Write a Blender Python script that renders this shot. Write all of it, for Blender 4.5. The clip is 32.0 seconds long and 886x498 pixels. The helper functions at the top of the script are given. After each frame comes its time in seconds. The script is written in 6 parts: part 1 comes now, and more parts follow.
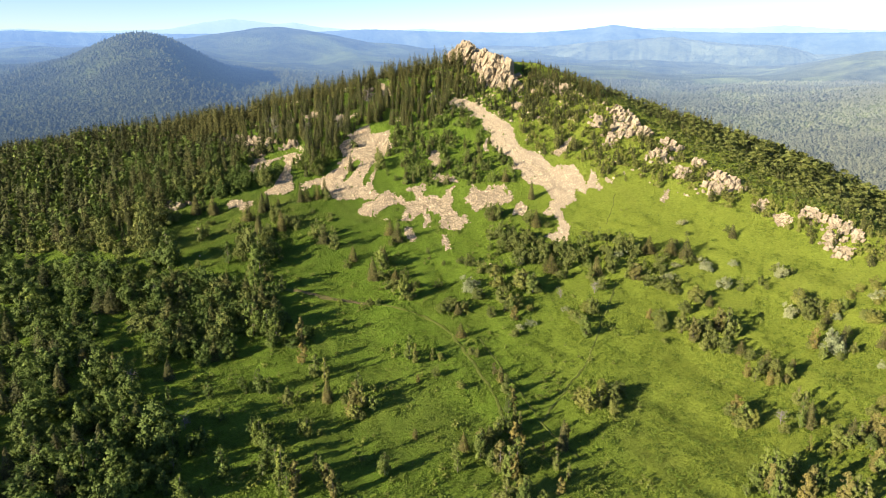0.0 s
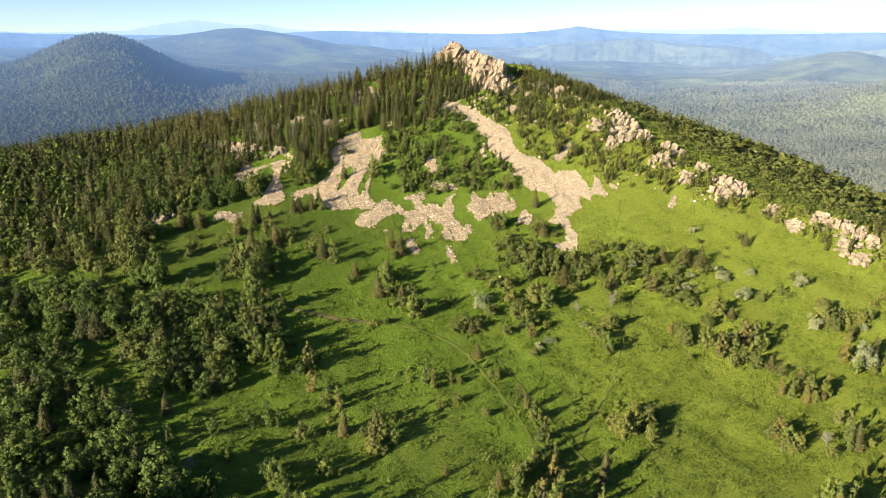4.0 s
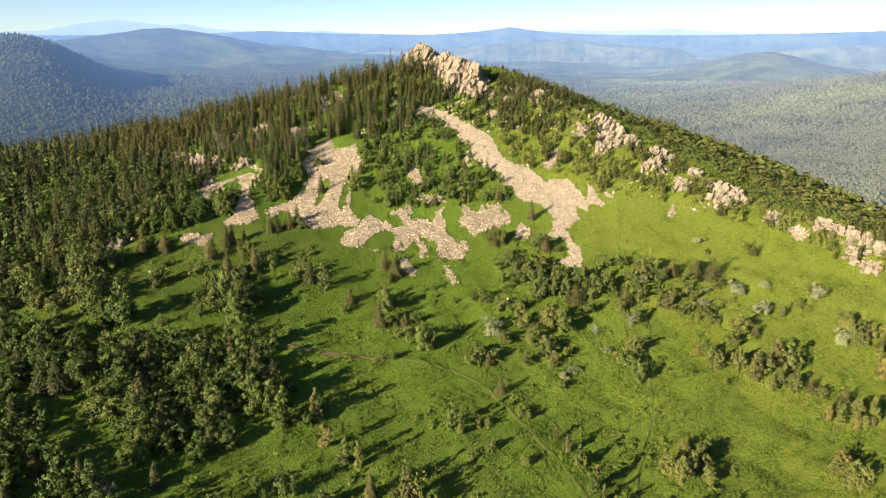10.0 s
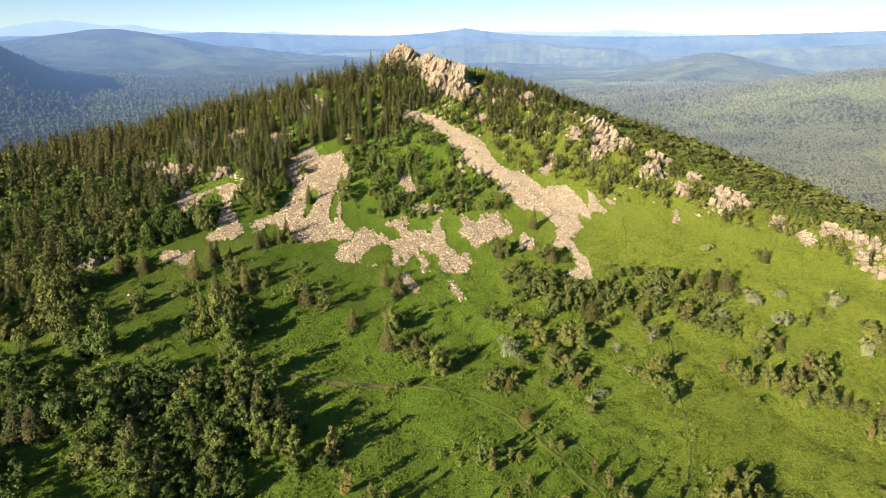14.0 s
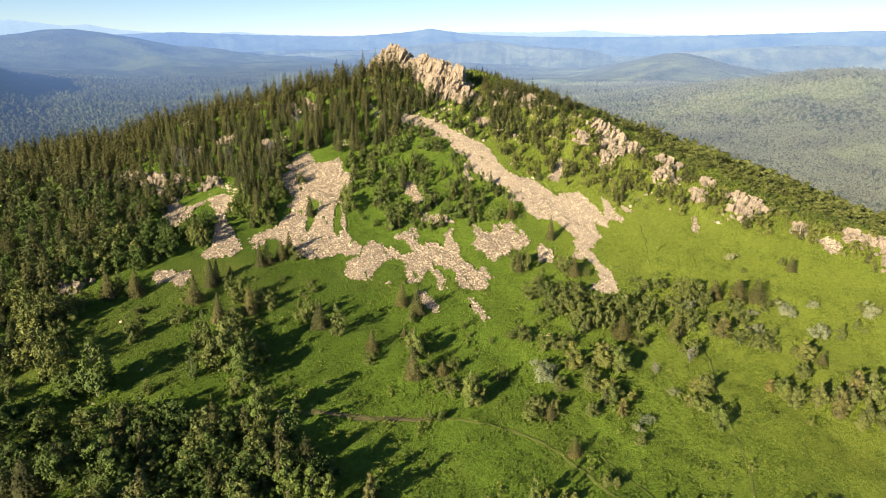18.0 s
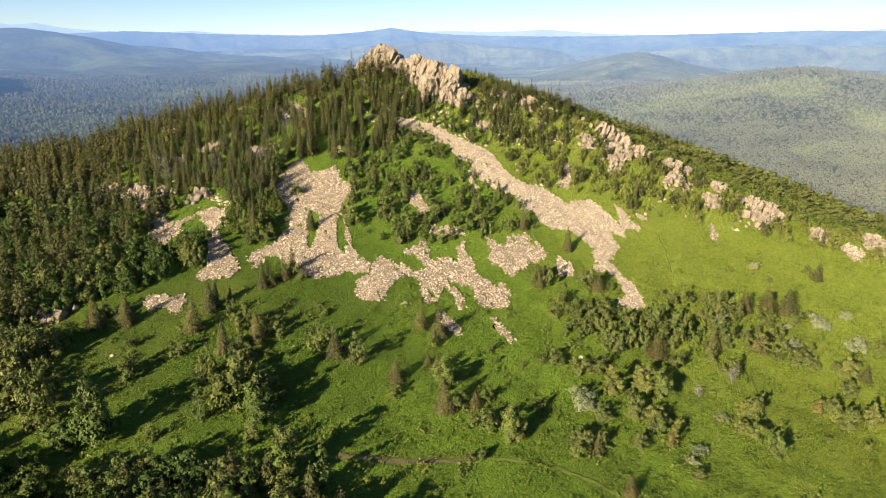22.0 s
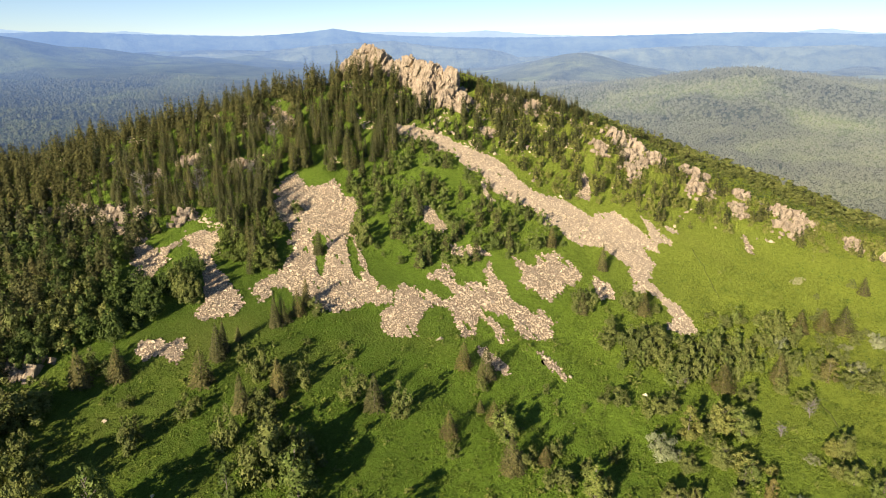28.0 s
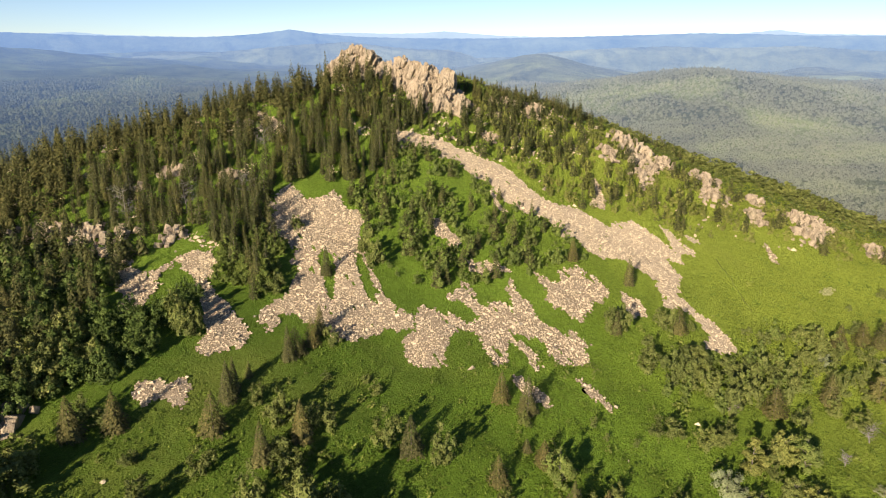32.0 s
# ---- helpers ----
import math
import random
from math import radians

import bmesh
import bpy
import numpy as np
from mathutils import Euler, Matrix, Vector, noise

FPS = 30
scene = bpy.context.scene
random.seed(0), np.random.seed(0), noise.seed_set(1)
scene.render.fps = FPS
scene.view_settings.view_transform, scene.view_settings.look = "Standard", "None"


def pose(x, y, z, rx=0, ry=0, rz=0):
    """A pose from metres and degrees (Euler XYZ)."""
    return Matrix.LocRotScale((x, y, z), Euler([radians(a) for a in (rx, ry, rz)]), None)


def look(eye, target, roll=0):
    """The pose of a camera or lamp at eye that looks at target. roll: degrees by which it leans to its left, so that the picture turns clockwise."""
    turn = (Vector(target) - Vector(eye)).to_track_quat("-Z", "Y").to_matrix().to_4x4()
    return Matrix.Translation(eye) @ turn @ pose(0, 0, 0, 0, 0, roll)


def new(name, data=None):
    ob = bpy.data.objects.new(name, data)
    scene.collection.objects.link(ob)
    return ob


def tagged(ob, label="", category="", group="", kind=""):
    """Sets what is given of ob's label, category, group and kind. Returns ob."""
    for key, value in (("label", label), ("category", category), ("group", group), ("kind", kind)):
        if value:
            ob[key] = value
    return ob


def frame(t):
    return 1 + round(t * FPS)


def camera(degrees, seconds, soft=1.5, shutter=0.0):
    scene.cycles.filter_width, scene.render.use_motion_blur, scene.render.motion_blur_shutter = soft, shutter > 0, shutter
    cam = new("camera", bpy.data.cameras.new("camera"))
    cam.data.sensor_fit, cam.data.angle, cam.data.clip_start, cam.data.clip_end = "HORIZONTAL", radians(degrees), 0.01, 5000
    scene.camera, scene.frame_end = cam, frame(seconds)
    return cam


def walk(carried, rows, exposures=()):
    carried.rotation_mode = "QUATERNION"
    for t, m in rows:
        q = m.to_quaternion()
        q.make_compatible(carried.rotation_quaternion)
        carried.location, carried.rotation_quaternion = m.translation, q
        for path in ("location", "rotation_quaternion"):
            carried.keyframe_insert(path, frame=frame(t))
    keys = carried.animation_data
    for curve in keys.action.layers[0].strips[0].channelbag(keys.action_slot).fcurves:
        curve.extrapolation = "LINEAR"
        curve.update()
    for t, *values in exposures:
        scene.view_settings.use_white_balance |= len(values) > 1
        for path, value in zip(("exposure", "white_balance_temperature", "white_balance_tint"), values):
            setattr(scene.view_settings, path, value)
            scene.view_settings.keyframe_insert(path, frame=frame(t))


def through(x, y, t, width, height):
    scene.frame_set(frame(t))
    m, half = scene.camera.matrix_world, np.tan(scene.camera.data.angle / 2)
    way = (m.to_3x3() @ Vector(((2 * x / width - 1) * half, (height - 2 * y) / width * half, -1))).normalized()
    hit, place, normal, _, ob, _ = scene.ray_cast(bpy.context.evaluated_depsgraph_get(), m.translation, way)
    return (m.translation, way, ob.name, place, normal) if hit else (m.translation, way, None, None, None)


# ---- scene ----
cam = camera(65.66, 32.0, soft=1.05)
# camera path
PATH = [
    (0.0, pose(-0.00, 0.00, 100.00, 73.109, 0.000, 0.000)),
    (1.0, pose(-2.58, 2.56, 99.97, 73.138, 0.000, -0.673)),
    (2.0, pose(-5.10, 5.16, 99.95, 73.161, 0.000, -1.372)),
    (3.0, pose(-7.62, 7.83, 99.97, 73.192, 0.000, -2.061)),
    (6.0, pose(-14.97, 16.33, 100.11, 73.249, 0.000, -4.553)),
    (7.0, pose(-17.39, 19.23, 100.16, 73.256, 0.000, -5.490)),
    (8.0, pose(-19.83, 22.20, 100.21, 73.260, 0.000, -6.446)),
    (9.0, pose(-22.27, 25.24, 100.24, 73.262, 0.000, -7.420)),
    (10.0, pose(-24.69, 28.35, 100.25, 73.260, 0.000, -8.390)),
    (11.0, pose(-27.05, 31.51, 100.22, 73.270, 0.000, -9.323)),
    (12.0, pose(-29.37, 34.76, 100.17, 73.288, 0.000, -10.258)),
    (13.0, pose(-31.62, 38.08, 100.12, 73.322, 0.000, -11.193)),
    (14.0, pose(-33.89, 41.44, 100.09, 73.349, 0.000, -12.087)),
    (17.0, pose(-40.60, 51.94, 100.08, 73.378, 0.000, -14.377)),
    (18.0, pose(-42.82, 55.63, 100.05, 73.383, 0.000, -15.032)),
    (19.0, pose(-45.03, 59.35, 100.05, 73.376, 0.000, -15.708)),
    (20.0, pose(-47.07, 63.04, 100.10, 73.356, 0.000, -16.529)),
    (21.0, pose(-49.01, 66.71, 100.20, 73.335, 0.000, -17.451)),
    (22.0, pose(-50.98, 70.42, 100.28, 73.329, 0.000, -18.292)),
    (23.0, pose(-52.93, 74.18, 100.32, 73.348, 0.000, -19.071)),
    (24.0, pose(-54.80, 78.00, 100.30, 73.376, 0.000, -19.837)),
    (25.0, pose(-56.55, 81.82, 100.21, 73.381, 0.000, -20.644)),
    (28.0, pose(-61.22, 93.34, 99.96, 73.401, 0.000, -23.042)),
    (29.0, pose(-62.71, 97.29, 99.95, 73.410, 0.000, -23.893)),
    (30.0, pose(-64.18, 101.24, 99.91, 73.420, 0.000, -24.753)),
    (31.0, pose(-65.60, 105.18, 99.85, 73.447, 0.000, -25.632)),
    (32.0, pose(-66.94, 109.10, 99.75, 73.491, 0.000, -26.514)),
]
walk(cam, PATH, ((0.0, 1.44, 6550, 11.5), (6.0, 1.35, 6550, 12.5), (12.0, 1.24, 6550, 13.5), (20.0, 1.14, 6550, 15.0), (26.0, 1.07, 6550, 16.0), (32.0, 0.98, 6550, 17.0)))
# ---- light ----
SUN_EL, SUN_FROM = 18.0, (-0.81, -0.586)
world = bpy.data.worlds.new("sky")
scene.world = world
world.use_nodes = True
wn, wl = world.node_tree.nodes, world.node_tree.links
sky = wn.new("ShaderNodeTexSky")
sky.sky_type, sky.sun_disc = "NISHITA", False
sky.sun_elevation, sky.sun_rotation = radians(SUN_EL), math.atan2(SUN_FROM[0], SUN_FROM[1])
sky.altitude, sky.air_density, sky.dust_density, sky.ozone_density = 2000, 0.8, 0.2, 2.4
wl.new(sky.outputs[0], wn["Background"].inputs[0])
wn["Background"].inputs[1].default_value = 0.066

sun_data = bpy.data.lights.new("sun", "SUN")
sun_data.energy, sun_data.angle, sun_data.color = 5.0, radians(0.55), (1.0, 0.87, 0.68)
sun_at = Vector((SUN_FROM[0], SUN_FROM[1], math.tan(radians(SUN_EL)))) * 400
sun = new("sun", sun_data)
sun.matrix_world = look(sun_at, (0, 0, 0))


# ---- materials ----
def material(name, rough=0.9, spec=0.25):
    m = bpy.data.materials.new(name)
    m.use_nodes = True
    n = m.node_tree.nodes
    b = n["Principled BSDF"]
    b.inputs["Roughness"].default_value = rough
    b.inputs["Specular IOR Level"].default_value = spec
    return m, n, m.node_tree.links, b


def ramp(n, l, source, stops):
    r = n.new("ShaderNodeValToRGB")
    while len(r.color_ramp.elements) < len(stops):
        r.color_ramp.elements.new(0.5)
    for e, (p, c) in zip(r.color_ramp.elements, stops):
        e.position, e.color = p, (*c, 1)
    l.new(source, r.inputs[0])
    return r.outputs[0]


def noise_tex(n, l, scale, detail=4.0, rough=0.6, coords=None, warp=0.0):
    t = n.new("ShaderNodeTexNoise")
    t.inputs["Scale"].default_value, t.inputs["Detail"].default_value, t.inputs["Roughness"].default_value = scale, detail, rough
    t.inputs["Distortion"].default_value = warp
    if coords is not None:
        l.new(coords, t.inputs["Vector"])
    return t.outputs[0]


def mix(n, l, a, b, fac, mode="MIX"):
    m = n.new("ShaderNodeMix")
    m.data_type, m.blend_type = "RGBA", mode
    for sock, v in ((m.inputs[0], fac), (m.inputs[6], a), (m.inputs[7], b)):
        if hasattr(v, "is_linked"):
            l.new(v, sock)
        elif isinstance(v, (int, float)):
            sock.default_value = v
        else:
            sock.default_value = (*v, 1)
    return m.outputs[2]


def bumped(n, l, b, source, strength, distance):
    k = n.new("ShaderNodeBump")
    k.inputs["Strength"].default_value, k.inputs["Distance"].default_value = strength, distance
    l.new(source, k.inputs["Height"])
    l.new(k.outputs[0], b.inputs["Normal"])


def position(n):
    return n.new("ShaderNodeNewGeometry").outputs["Position"]


def grass_material():
    m, n, l, b = material("meadow_grass", 0.95, 0.1)
    b.inputs["Diffuse Roughness"].default_value = 1.0
    b.inputs["Sheen Weight"].default_value = 0.35
    b.inputs["Sheen Roughness"].default_value = 0.6
    b.inputs["Sheen Tint"].default_value = (0.42, 0.48, 0.10, 1)
    p = position(n)
    wide = ramp(n, l, noise_tex(n, l, 0.035, 5, 0.6, p, 0.3), ((0.3, (0.140, 0.192, 0.019)), (0.5, (0.178, 0.230, 0.026)), (0.72, (0.222, 0.262, 0.038))))
    tuft = ramp(n, l, noise_tex(n, l, 1.5, 7, 0.78, p), ((0.32, (0.028, 0.048, 0.007)), (0.5, (0.190, 0.238, 0.025)), (0.68, (0.315, 0.370, 0.064))))
    col = mix(n, l, wide, tuft, 0.62)
    split = n.new("ShaderNodeSeparateXYZ")
    l.new(p, split.inputs[0])
    lush = n.new("ShaderNodeMapRange")
    lush.interpolation_type = "SMOOTHSTEP"
    for sock, v in zip(lush.inputs[1:5], (-10.0, 62.0, 1.0, 0.0)):
        sock.default_value = v
    east = n.new("ShaderNodeMath")
    east.operation = "MULTIPLY_ADD"
    east.inputs[1].default_value = 70.0
    l.new(noise_tex(n, l, 0.022, 4, 0.6, p, 0.5), east.inputs[0])
    shift = n.new("ShaderNodeMath")
    shift.operation = "SUBTRACT"
    shift.inputs[1].default_value = 35.0
    l.new(split.outputs[0], shift.inputs[0])
    l.new(shift.outputs[0], east.inputs[2])
    l.new(east.outputs[0], lush.inputs[0])
    col = mix(n, l, col, mix(n, l, col, (0.58, 0.80, 0.55), 1.0, "MULTIPLY"), lush.outputs[0])
    # tree shade below the western wood, painted into the grass with its deeper green
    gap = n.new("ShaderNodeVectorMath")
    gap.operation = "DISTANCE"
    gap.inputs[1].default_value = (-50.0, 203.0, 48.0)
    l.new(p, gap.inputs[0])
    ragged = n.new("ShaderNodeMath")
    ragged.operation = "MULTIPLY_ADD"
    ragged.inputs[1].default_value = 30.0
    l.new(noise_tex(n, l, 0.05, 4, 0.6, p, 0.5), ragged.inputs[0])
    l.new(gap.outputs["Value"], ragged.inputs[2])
    shaded_green = n.new("ShaderNodeMapRange")
    shaded_green.interpolation_type = "SMOOTHSTEP"
    for sock, v in zip(shaded_green.inputs[1:5], (30.0, 66.0, 1.0, 0.0)):
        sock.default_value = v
    l.new(ragged.outputs[0], shaded_green.inputs[0])
    col = mix(n, l, col, mix(n, l, col, (0.50, 0.58, 0.50), 1.0, "MULTIPLY"), shaded_green.outputs[0])
    dry = ramp(n, l, noise_tex(n, l, 0.013, 6, 0.65, p, 0.8), ((0.54, (0, 0, 0)), (0.72, (0.45, 0.45, 0.45))))
    col = mix(n, l, col, (0.190, 0.190, 0.045), dry)
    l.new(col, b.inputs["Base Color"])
    h = n.new("ShaderNodeMath")
    h.operation = "ADD"
    l.new(noise_tex(n, l, 2.6, 4, 0.7, p), h.inputs[0])
    l.new(noise_tex(n, l, 0.8, 6, 0.75, p), h.inputs[1])
    bumped(n, l, b, h.outputs[0], 0.95, 1.25)
    return m


def leaf_material(name, dark, mid, light, through=0.25, rough=0.75):
    m, n, l, b = material(name, rough, 0.2)
    g, o = n.new("ShaderNodeNewGeometry"), n.new("ShaderNodeObjectInfo")
    a = ramp(n, l, g.outputs["Random Per Island"], ((0.0, dark), (0.5, mid), (1.0, light)))
    k = ramp(n, l, o.outputs["Random"], ((0.0, (0.72, 0.78, 0.75)), (0.45, (1.0, 1.0, 1.0)), (0.8, (1.1, 1.06, 0.98)), (1.0, (1.18, 1.08, 0.98))))
    col = mix(n, l, a, k, 1.0, "MULTIPLY")
    big = ramp(n, l, noise_tex(n, l, 0.16, 3, 0.6, g.outputs["Position"]), ((0.32, (0.66, 0.72, 0.70)), (0.5, (1.0, 1.0, 1.0)), (0.68, (1.24, 1.22, 1.10))))
    col = mix(n, l, col, big, 0.8, "MULTIPLY")
    l.new(col, b.inputs["Base Color"])
    t = n.new("ShaderNodeBsdfTranslucent")
    l.new(col, t.inputs[0])
    s = n.new("ShaderNodeMixShader")
    s.inputs[0].default_value = through
    l.new(b.outputs[0], s.inputs[1])
    l.new(t.outputs[0], s.inputs[2])
    l.new(s.outputs[0], n["Material Output"].inputs[0])
    return m


def stone_material(name, dark, mid, light, scale=1.0, island=True):
    m, n, l, b = material(name, 0.9, 0.2)
    g = n.new("ShaderNodeNewGeometry")
    p = g.outputs["Position"]
    col = ramp(n, l, noise_tex(n, l, 0.8 * scale, 8, 0.7, p, 0.5), ((0.28, dark), (0.5, mid), (0.74, light)))
    if island:
        v = ramp(n, l, g.outputs["Random Per Island"], ((0.0, (0.58, 0.58, 0.60)), (0.4, (0.98, 0.97, 0.95)), (1.0, (1.3, 1.26, 1.18))))
        col = mix(n, l, col, v, 1.0, "MULTIPLY")
    lich = ramp(n, l, noise_tex(n, l, 0.23 * scale, 6, 0.7, p, 1.0), ((0.55, (0, 0, 0)), (0.7, (0.5, 0.5, 0.5))))
    col = mix(n, l, col, (0.21, 0.205, 0.155), lich)
    l.new(col, b.inputs["Base Color"])
    bumped(n, l, b, noise_tex(n, l, 2.6 * scale, 8, 0.75, p, 0.4), 0.7, 0.35 / scale)
    return m


def crag_material():
    """Tan bedrock with steep cracked strata."""
    m, n, l, b = material("crag_rock", 0.92, 0.2)
    p = position(n)
    lay = n.new("ShaderNodeMapping")
    lay.inputs["Rotation"].default_value, lay.inputs["Scale"].default_value = (0.35, 0.42, 0.5), (1.5, 1.1, 0.16)
    l.new(p, lay.inputs["Vector"])
    streak = noise_tex(n, l, 0.9, 7, 0.72, lay.outputs[0], 0.5)
    col = ramp(n, l, streak, ((0.30, (0.11, 0.088, 0.060)), (0.42, (0.335, 0.272, 0.182)), (0.60, (0.435, 0.355, 0.238)), (0.78, (0.53, 0.440, 0.306))))
    patch = ramp(n, l, noise_tex(n, l, 0.5, 8, 0.72, p, 0.6), ((0.30, (0.55, 0.53, 0.50)), (0.55, (1.0, 1.0, 1.0)), (0.75, (1.16, 1.13, 1.06))))
    col = mix(n, l, col, patch, 1.0, "MULTIPLY")
    moss = ramp(n, l, noise_tex(n, l, 0.33, 6, 0.7, p, 1.0), ((0.58, (0, 0, 0)), (0.70, (0.6, 0.6, 0.6))))
    col = mix(n, l, col, (0.17, 0.165, 0.075), moss)
    l.new(col, b.inputs["Base Color"])
    h = n.new("ShaderNodeMath")
    h.operation = "ADD"
    l.new(streak, h.inputs[0])
    l.new(noise_tex(n, l, 1.1, 8, 0.75, p, 0.4), h.inputs[1])
    bumped(n, l, b, h.outputs[0], 0.7, 0.8)
    return m


def plain_noise(name, a, b_, scale, rough=0.9, bump_=0.5, dist=0.1):
    m, n, l, b = material(name, rough, 0.15)
    p = position(n)
    l.new(ramp(n, l, noise_tex(n, l, scale, 7, 0.7, p, 0.4), ((0.3, a), (0.7, b_))), b.inputs["Base Color"])
    bumped(n, l, b, noise_tex(n, l, scale * 3, 5, 0.7, p), bump_, dist)
    return m


def distance_material(name, dark, light, scale, clearing=None, haze_glow=(0.178, 0.318, 0.60), west=None):
    """Woods so far away that single trees are lost; haze is painted on as emission that grows with every kilometre."""
    m, n, l, b = material(name, 1.0, 0.0)
    b.inputs["Diffuse Roughness"].default_value = 1.0
    p = position(n)
    col = ramp(n, l, noise_tex(n, l, scale, 8, 0.72, p, 0.3), ((0.32, dark), (0.5, tuple((u + v) / 2 for u, v in zip(dark, light))), (0.68, light)))
    if clearing:
        spot = ramp(n, l, noise_tex(n, l, 0.0032, 5, 0.6, p, 0.6), ((0.50, (0, 0, 0)), (0.68, (0.75, 0.75, 0.75))))
        col = mix(n, l, col, clearing, spot)
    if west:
        # side lighting painted into the colour: woods darken from fully lit east to west
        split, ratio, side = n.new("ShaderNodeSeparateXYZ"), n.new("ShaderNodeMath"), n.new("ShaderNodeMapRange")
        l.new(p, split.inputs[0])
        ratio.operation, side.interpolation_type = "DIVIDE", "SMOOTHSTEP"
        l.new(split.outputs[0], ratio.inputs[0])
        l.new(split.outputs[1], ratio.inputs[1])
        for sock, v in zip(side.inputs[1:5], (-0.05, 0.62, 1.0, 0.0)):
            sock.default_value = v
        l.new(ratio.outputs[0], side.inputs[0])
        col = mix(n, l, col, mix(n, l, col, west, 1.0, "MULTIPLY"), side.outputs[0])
    l.new(col, b.inputs["Base Color"])
    # haze put into the emission, stronger with distance from the mountain
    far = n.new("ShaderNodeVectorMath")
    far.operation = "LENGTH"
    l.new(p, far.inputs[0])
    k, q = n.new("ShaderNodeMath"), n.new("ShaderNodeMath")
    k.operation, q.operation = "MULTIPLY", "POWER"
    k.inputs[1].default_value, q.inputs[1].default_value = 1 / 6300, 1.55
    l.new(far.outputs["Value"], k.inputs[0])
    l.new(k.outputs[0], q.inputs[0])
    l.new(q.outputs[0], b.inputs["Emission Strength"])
    b.inputs["Emission Color"].default_value = (*haze_glow, 1)
    bumped(n, l, b, noise_tex(n, l, scale * 4, 6, 0.75, p), 1.0, 12)
    return m


MAT = {
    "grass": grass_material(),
    "birch": leaf_material("birch_leaves", (0.105, 0.124, 0.026), (0.160, 0.178, 0.042), (0.228, 0.236, 0.070), 0.16),
    "shrub": leaf_material("shrub_leaves", (0.096, 0.132, 0.022), (0.150, 0.188, 0.038), (0.215, 0.245, 0.066), 0.18),
    "willow": leaf_material("willow_leaves", (0.20, 0.22, 0.10), (0.27, 0.29, 0.14), (0.35, 0.36, 0.20), 0.2),
    "spruce": leaf_material("spruce_needles", (0.038, 0.046, 0.013), (0.078, 0.083, 0.024), (0.136, 0.130, 0.045), 0.08),
    "alder": leaf_material("alder_leaves", (0.056, 0.088, 0.015), (0.098, 0.140, 0.026), (0.155, 0.198, 0.048), 0.20),
    "olive": leaf_material("olive_birch_leaves", (0.108, 0.104, 0.026), (0.162, 0.148, 0.042), (0.230, 0.202, 0.070), 0.14),
    "spruce_low": leaf_material("young_spruce_needles", (0.056, 0.058, 0.017), (0.104, 0.100, 0.032), (0.165, 0.148, 0.054), 0.10),
    "tuft": leaf_material("tall_grass", (0.075, 0.125, 0.014), (0.140, 0.205, 0.025), (0.215, 0.275, 0.052), 0.3),
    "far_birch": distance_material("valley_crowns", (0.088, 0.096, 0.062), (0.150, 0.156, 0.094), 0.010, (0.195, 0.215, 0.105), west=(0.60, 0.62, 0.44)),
    "bark": plain_noise("grey_bark", (0.10, 0.085, 0.065), (0.22, 0.19, 0.16), 3.0),
    "dead": plain_noise("bleached_dead_wood", (0.14, 0.125, 0.105), (0.30, 0.27, 0.24), 2.0),
    "stone": stone_material("scree_stone", (0.32, 0.259, 0.167), (0.51, 0.424, 0.284), (0.65, 0.555, 0.386), 1.4),
    "gravel": stone_material("scree_bed", (0.15, 0.117, 0.074), (0.29, 0.229, 0.148), (0.43, 0.345, 0.228), 4.0, False),
    "run_bed": stone_material("fine_scree_bed", (0.25, 0.198, 0.130), (0.39, 0.318, 0.213), (0.50, 0.416, 0.287), 3.0, False),
    "crag": crag_material(),
    "dirt": plain_noise("trodden_earth", (0.105, 0.105, 0.035), (0.20, 0.155, 0.075), 0.5, 0.95, 0.5, 0.1),
    "trail": plain_noise("worn_grass", (0.100, 0.128, 0.022), (0.160, 0.178, 0.040), 0.9, 0.95, 0.5, 0.1),
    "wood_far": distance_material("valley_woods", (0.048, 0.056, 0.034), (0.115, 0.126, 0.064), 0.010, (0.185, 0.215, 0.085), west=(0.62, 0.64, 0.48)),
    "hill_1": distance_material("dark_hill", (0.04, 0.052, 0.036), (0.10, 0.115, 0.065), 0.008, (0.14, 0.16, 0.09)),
    "hill_2": distance_material("blue_haze_hill", (0.03, 0.045, 0.04), (0.08, 0.10, 0.065), 0.005),
    "hill_3": distance_material("pale_haze_hill", (0.05, 0.06, 0.06), (0.09, 0.10, 0.10), 0.003, None, (0.31, 0.46, 0.62)),
}


# ---- mesh helpers ----
def mesh_of(name, verts, faces, mats, smooth=False, index=None):
    me = bpy.data.meshes.new(name)
    if isinstance(faces, np.ndarray):
        k = faces.shape[1]
        me.vertices.add(len(verts))
        me.vertices.foreach_set("co", np.asarray(verts, np.float32).ravel())
        me.loops.add(faces.size)
        me.loops.foreach_set("vertex_index", faces.astype(np.int32).ravel())
        me.polygons.add(len(faces))
        me.polygons.foreach_set("loop_start", np.arange(0, faces.size, k, dtype=np.int32))
        me.polygons.foreach_set("loop_total", np.full(len(faces), k, np.int32))
        me.update(calc_edges=True)
    else:
        me.from_pydata([tuple(v) for v in verts], [], faces)
    for m in mats if isinstance(mats, (list, tuple)) else (mats,):
        me.materials.append(m)
    if index is not None:
        me.polygons.foreach_set("material_index", np.asarray(index, np.int32))
    me.polygons.foreach_set("use_smooth", np.full(len(me.polygons), smooth, bool))
    me.validate()
    me.update()
    return me


def part(name, me, parent, label=""):
    ob = new(name, me)
    ob.parent = parent
    return tagged(ob, label)


def empty_at(name, x=0.0, y=0.0, z=0.0):
    ob = new(name)
    ob.location = (x, y, z)
    ob.empty_display_size = 0.3
    return ob


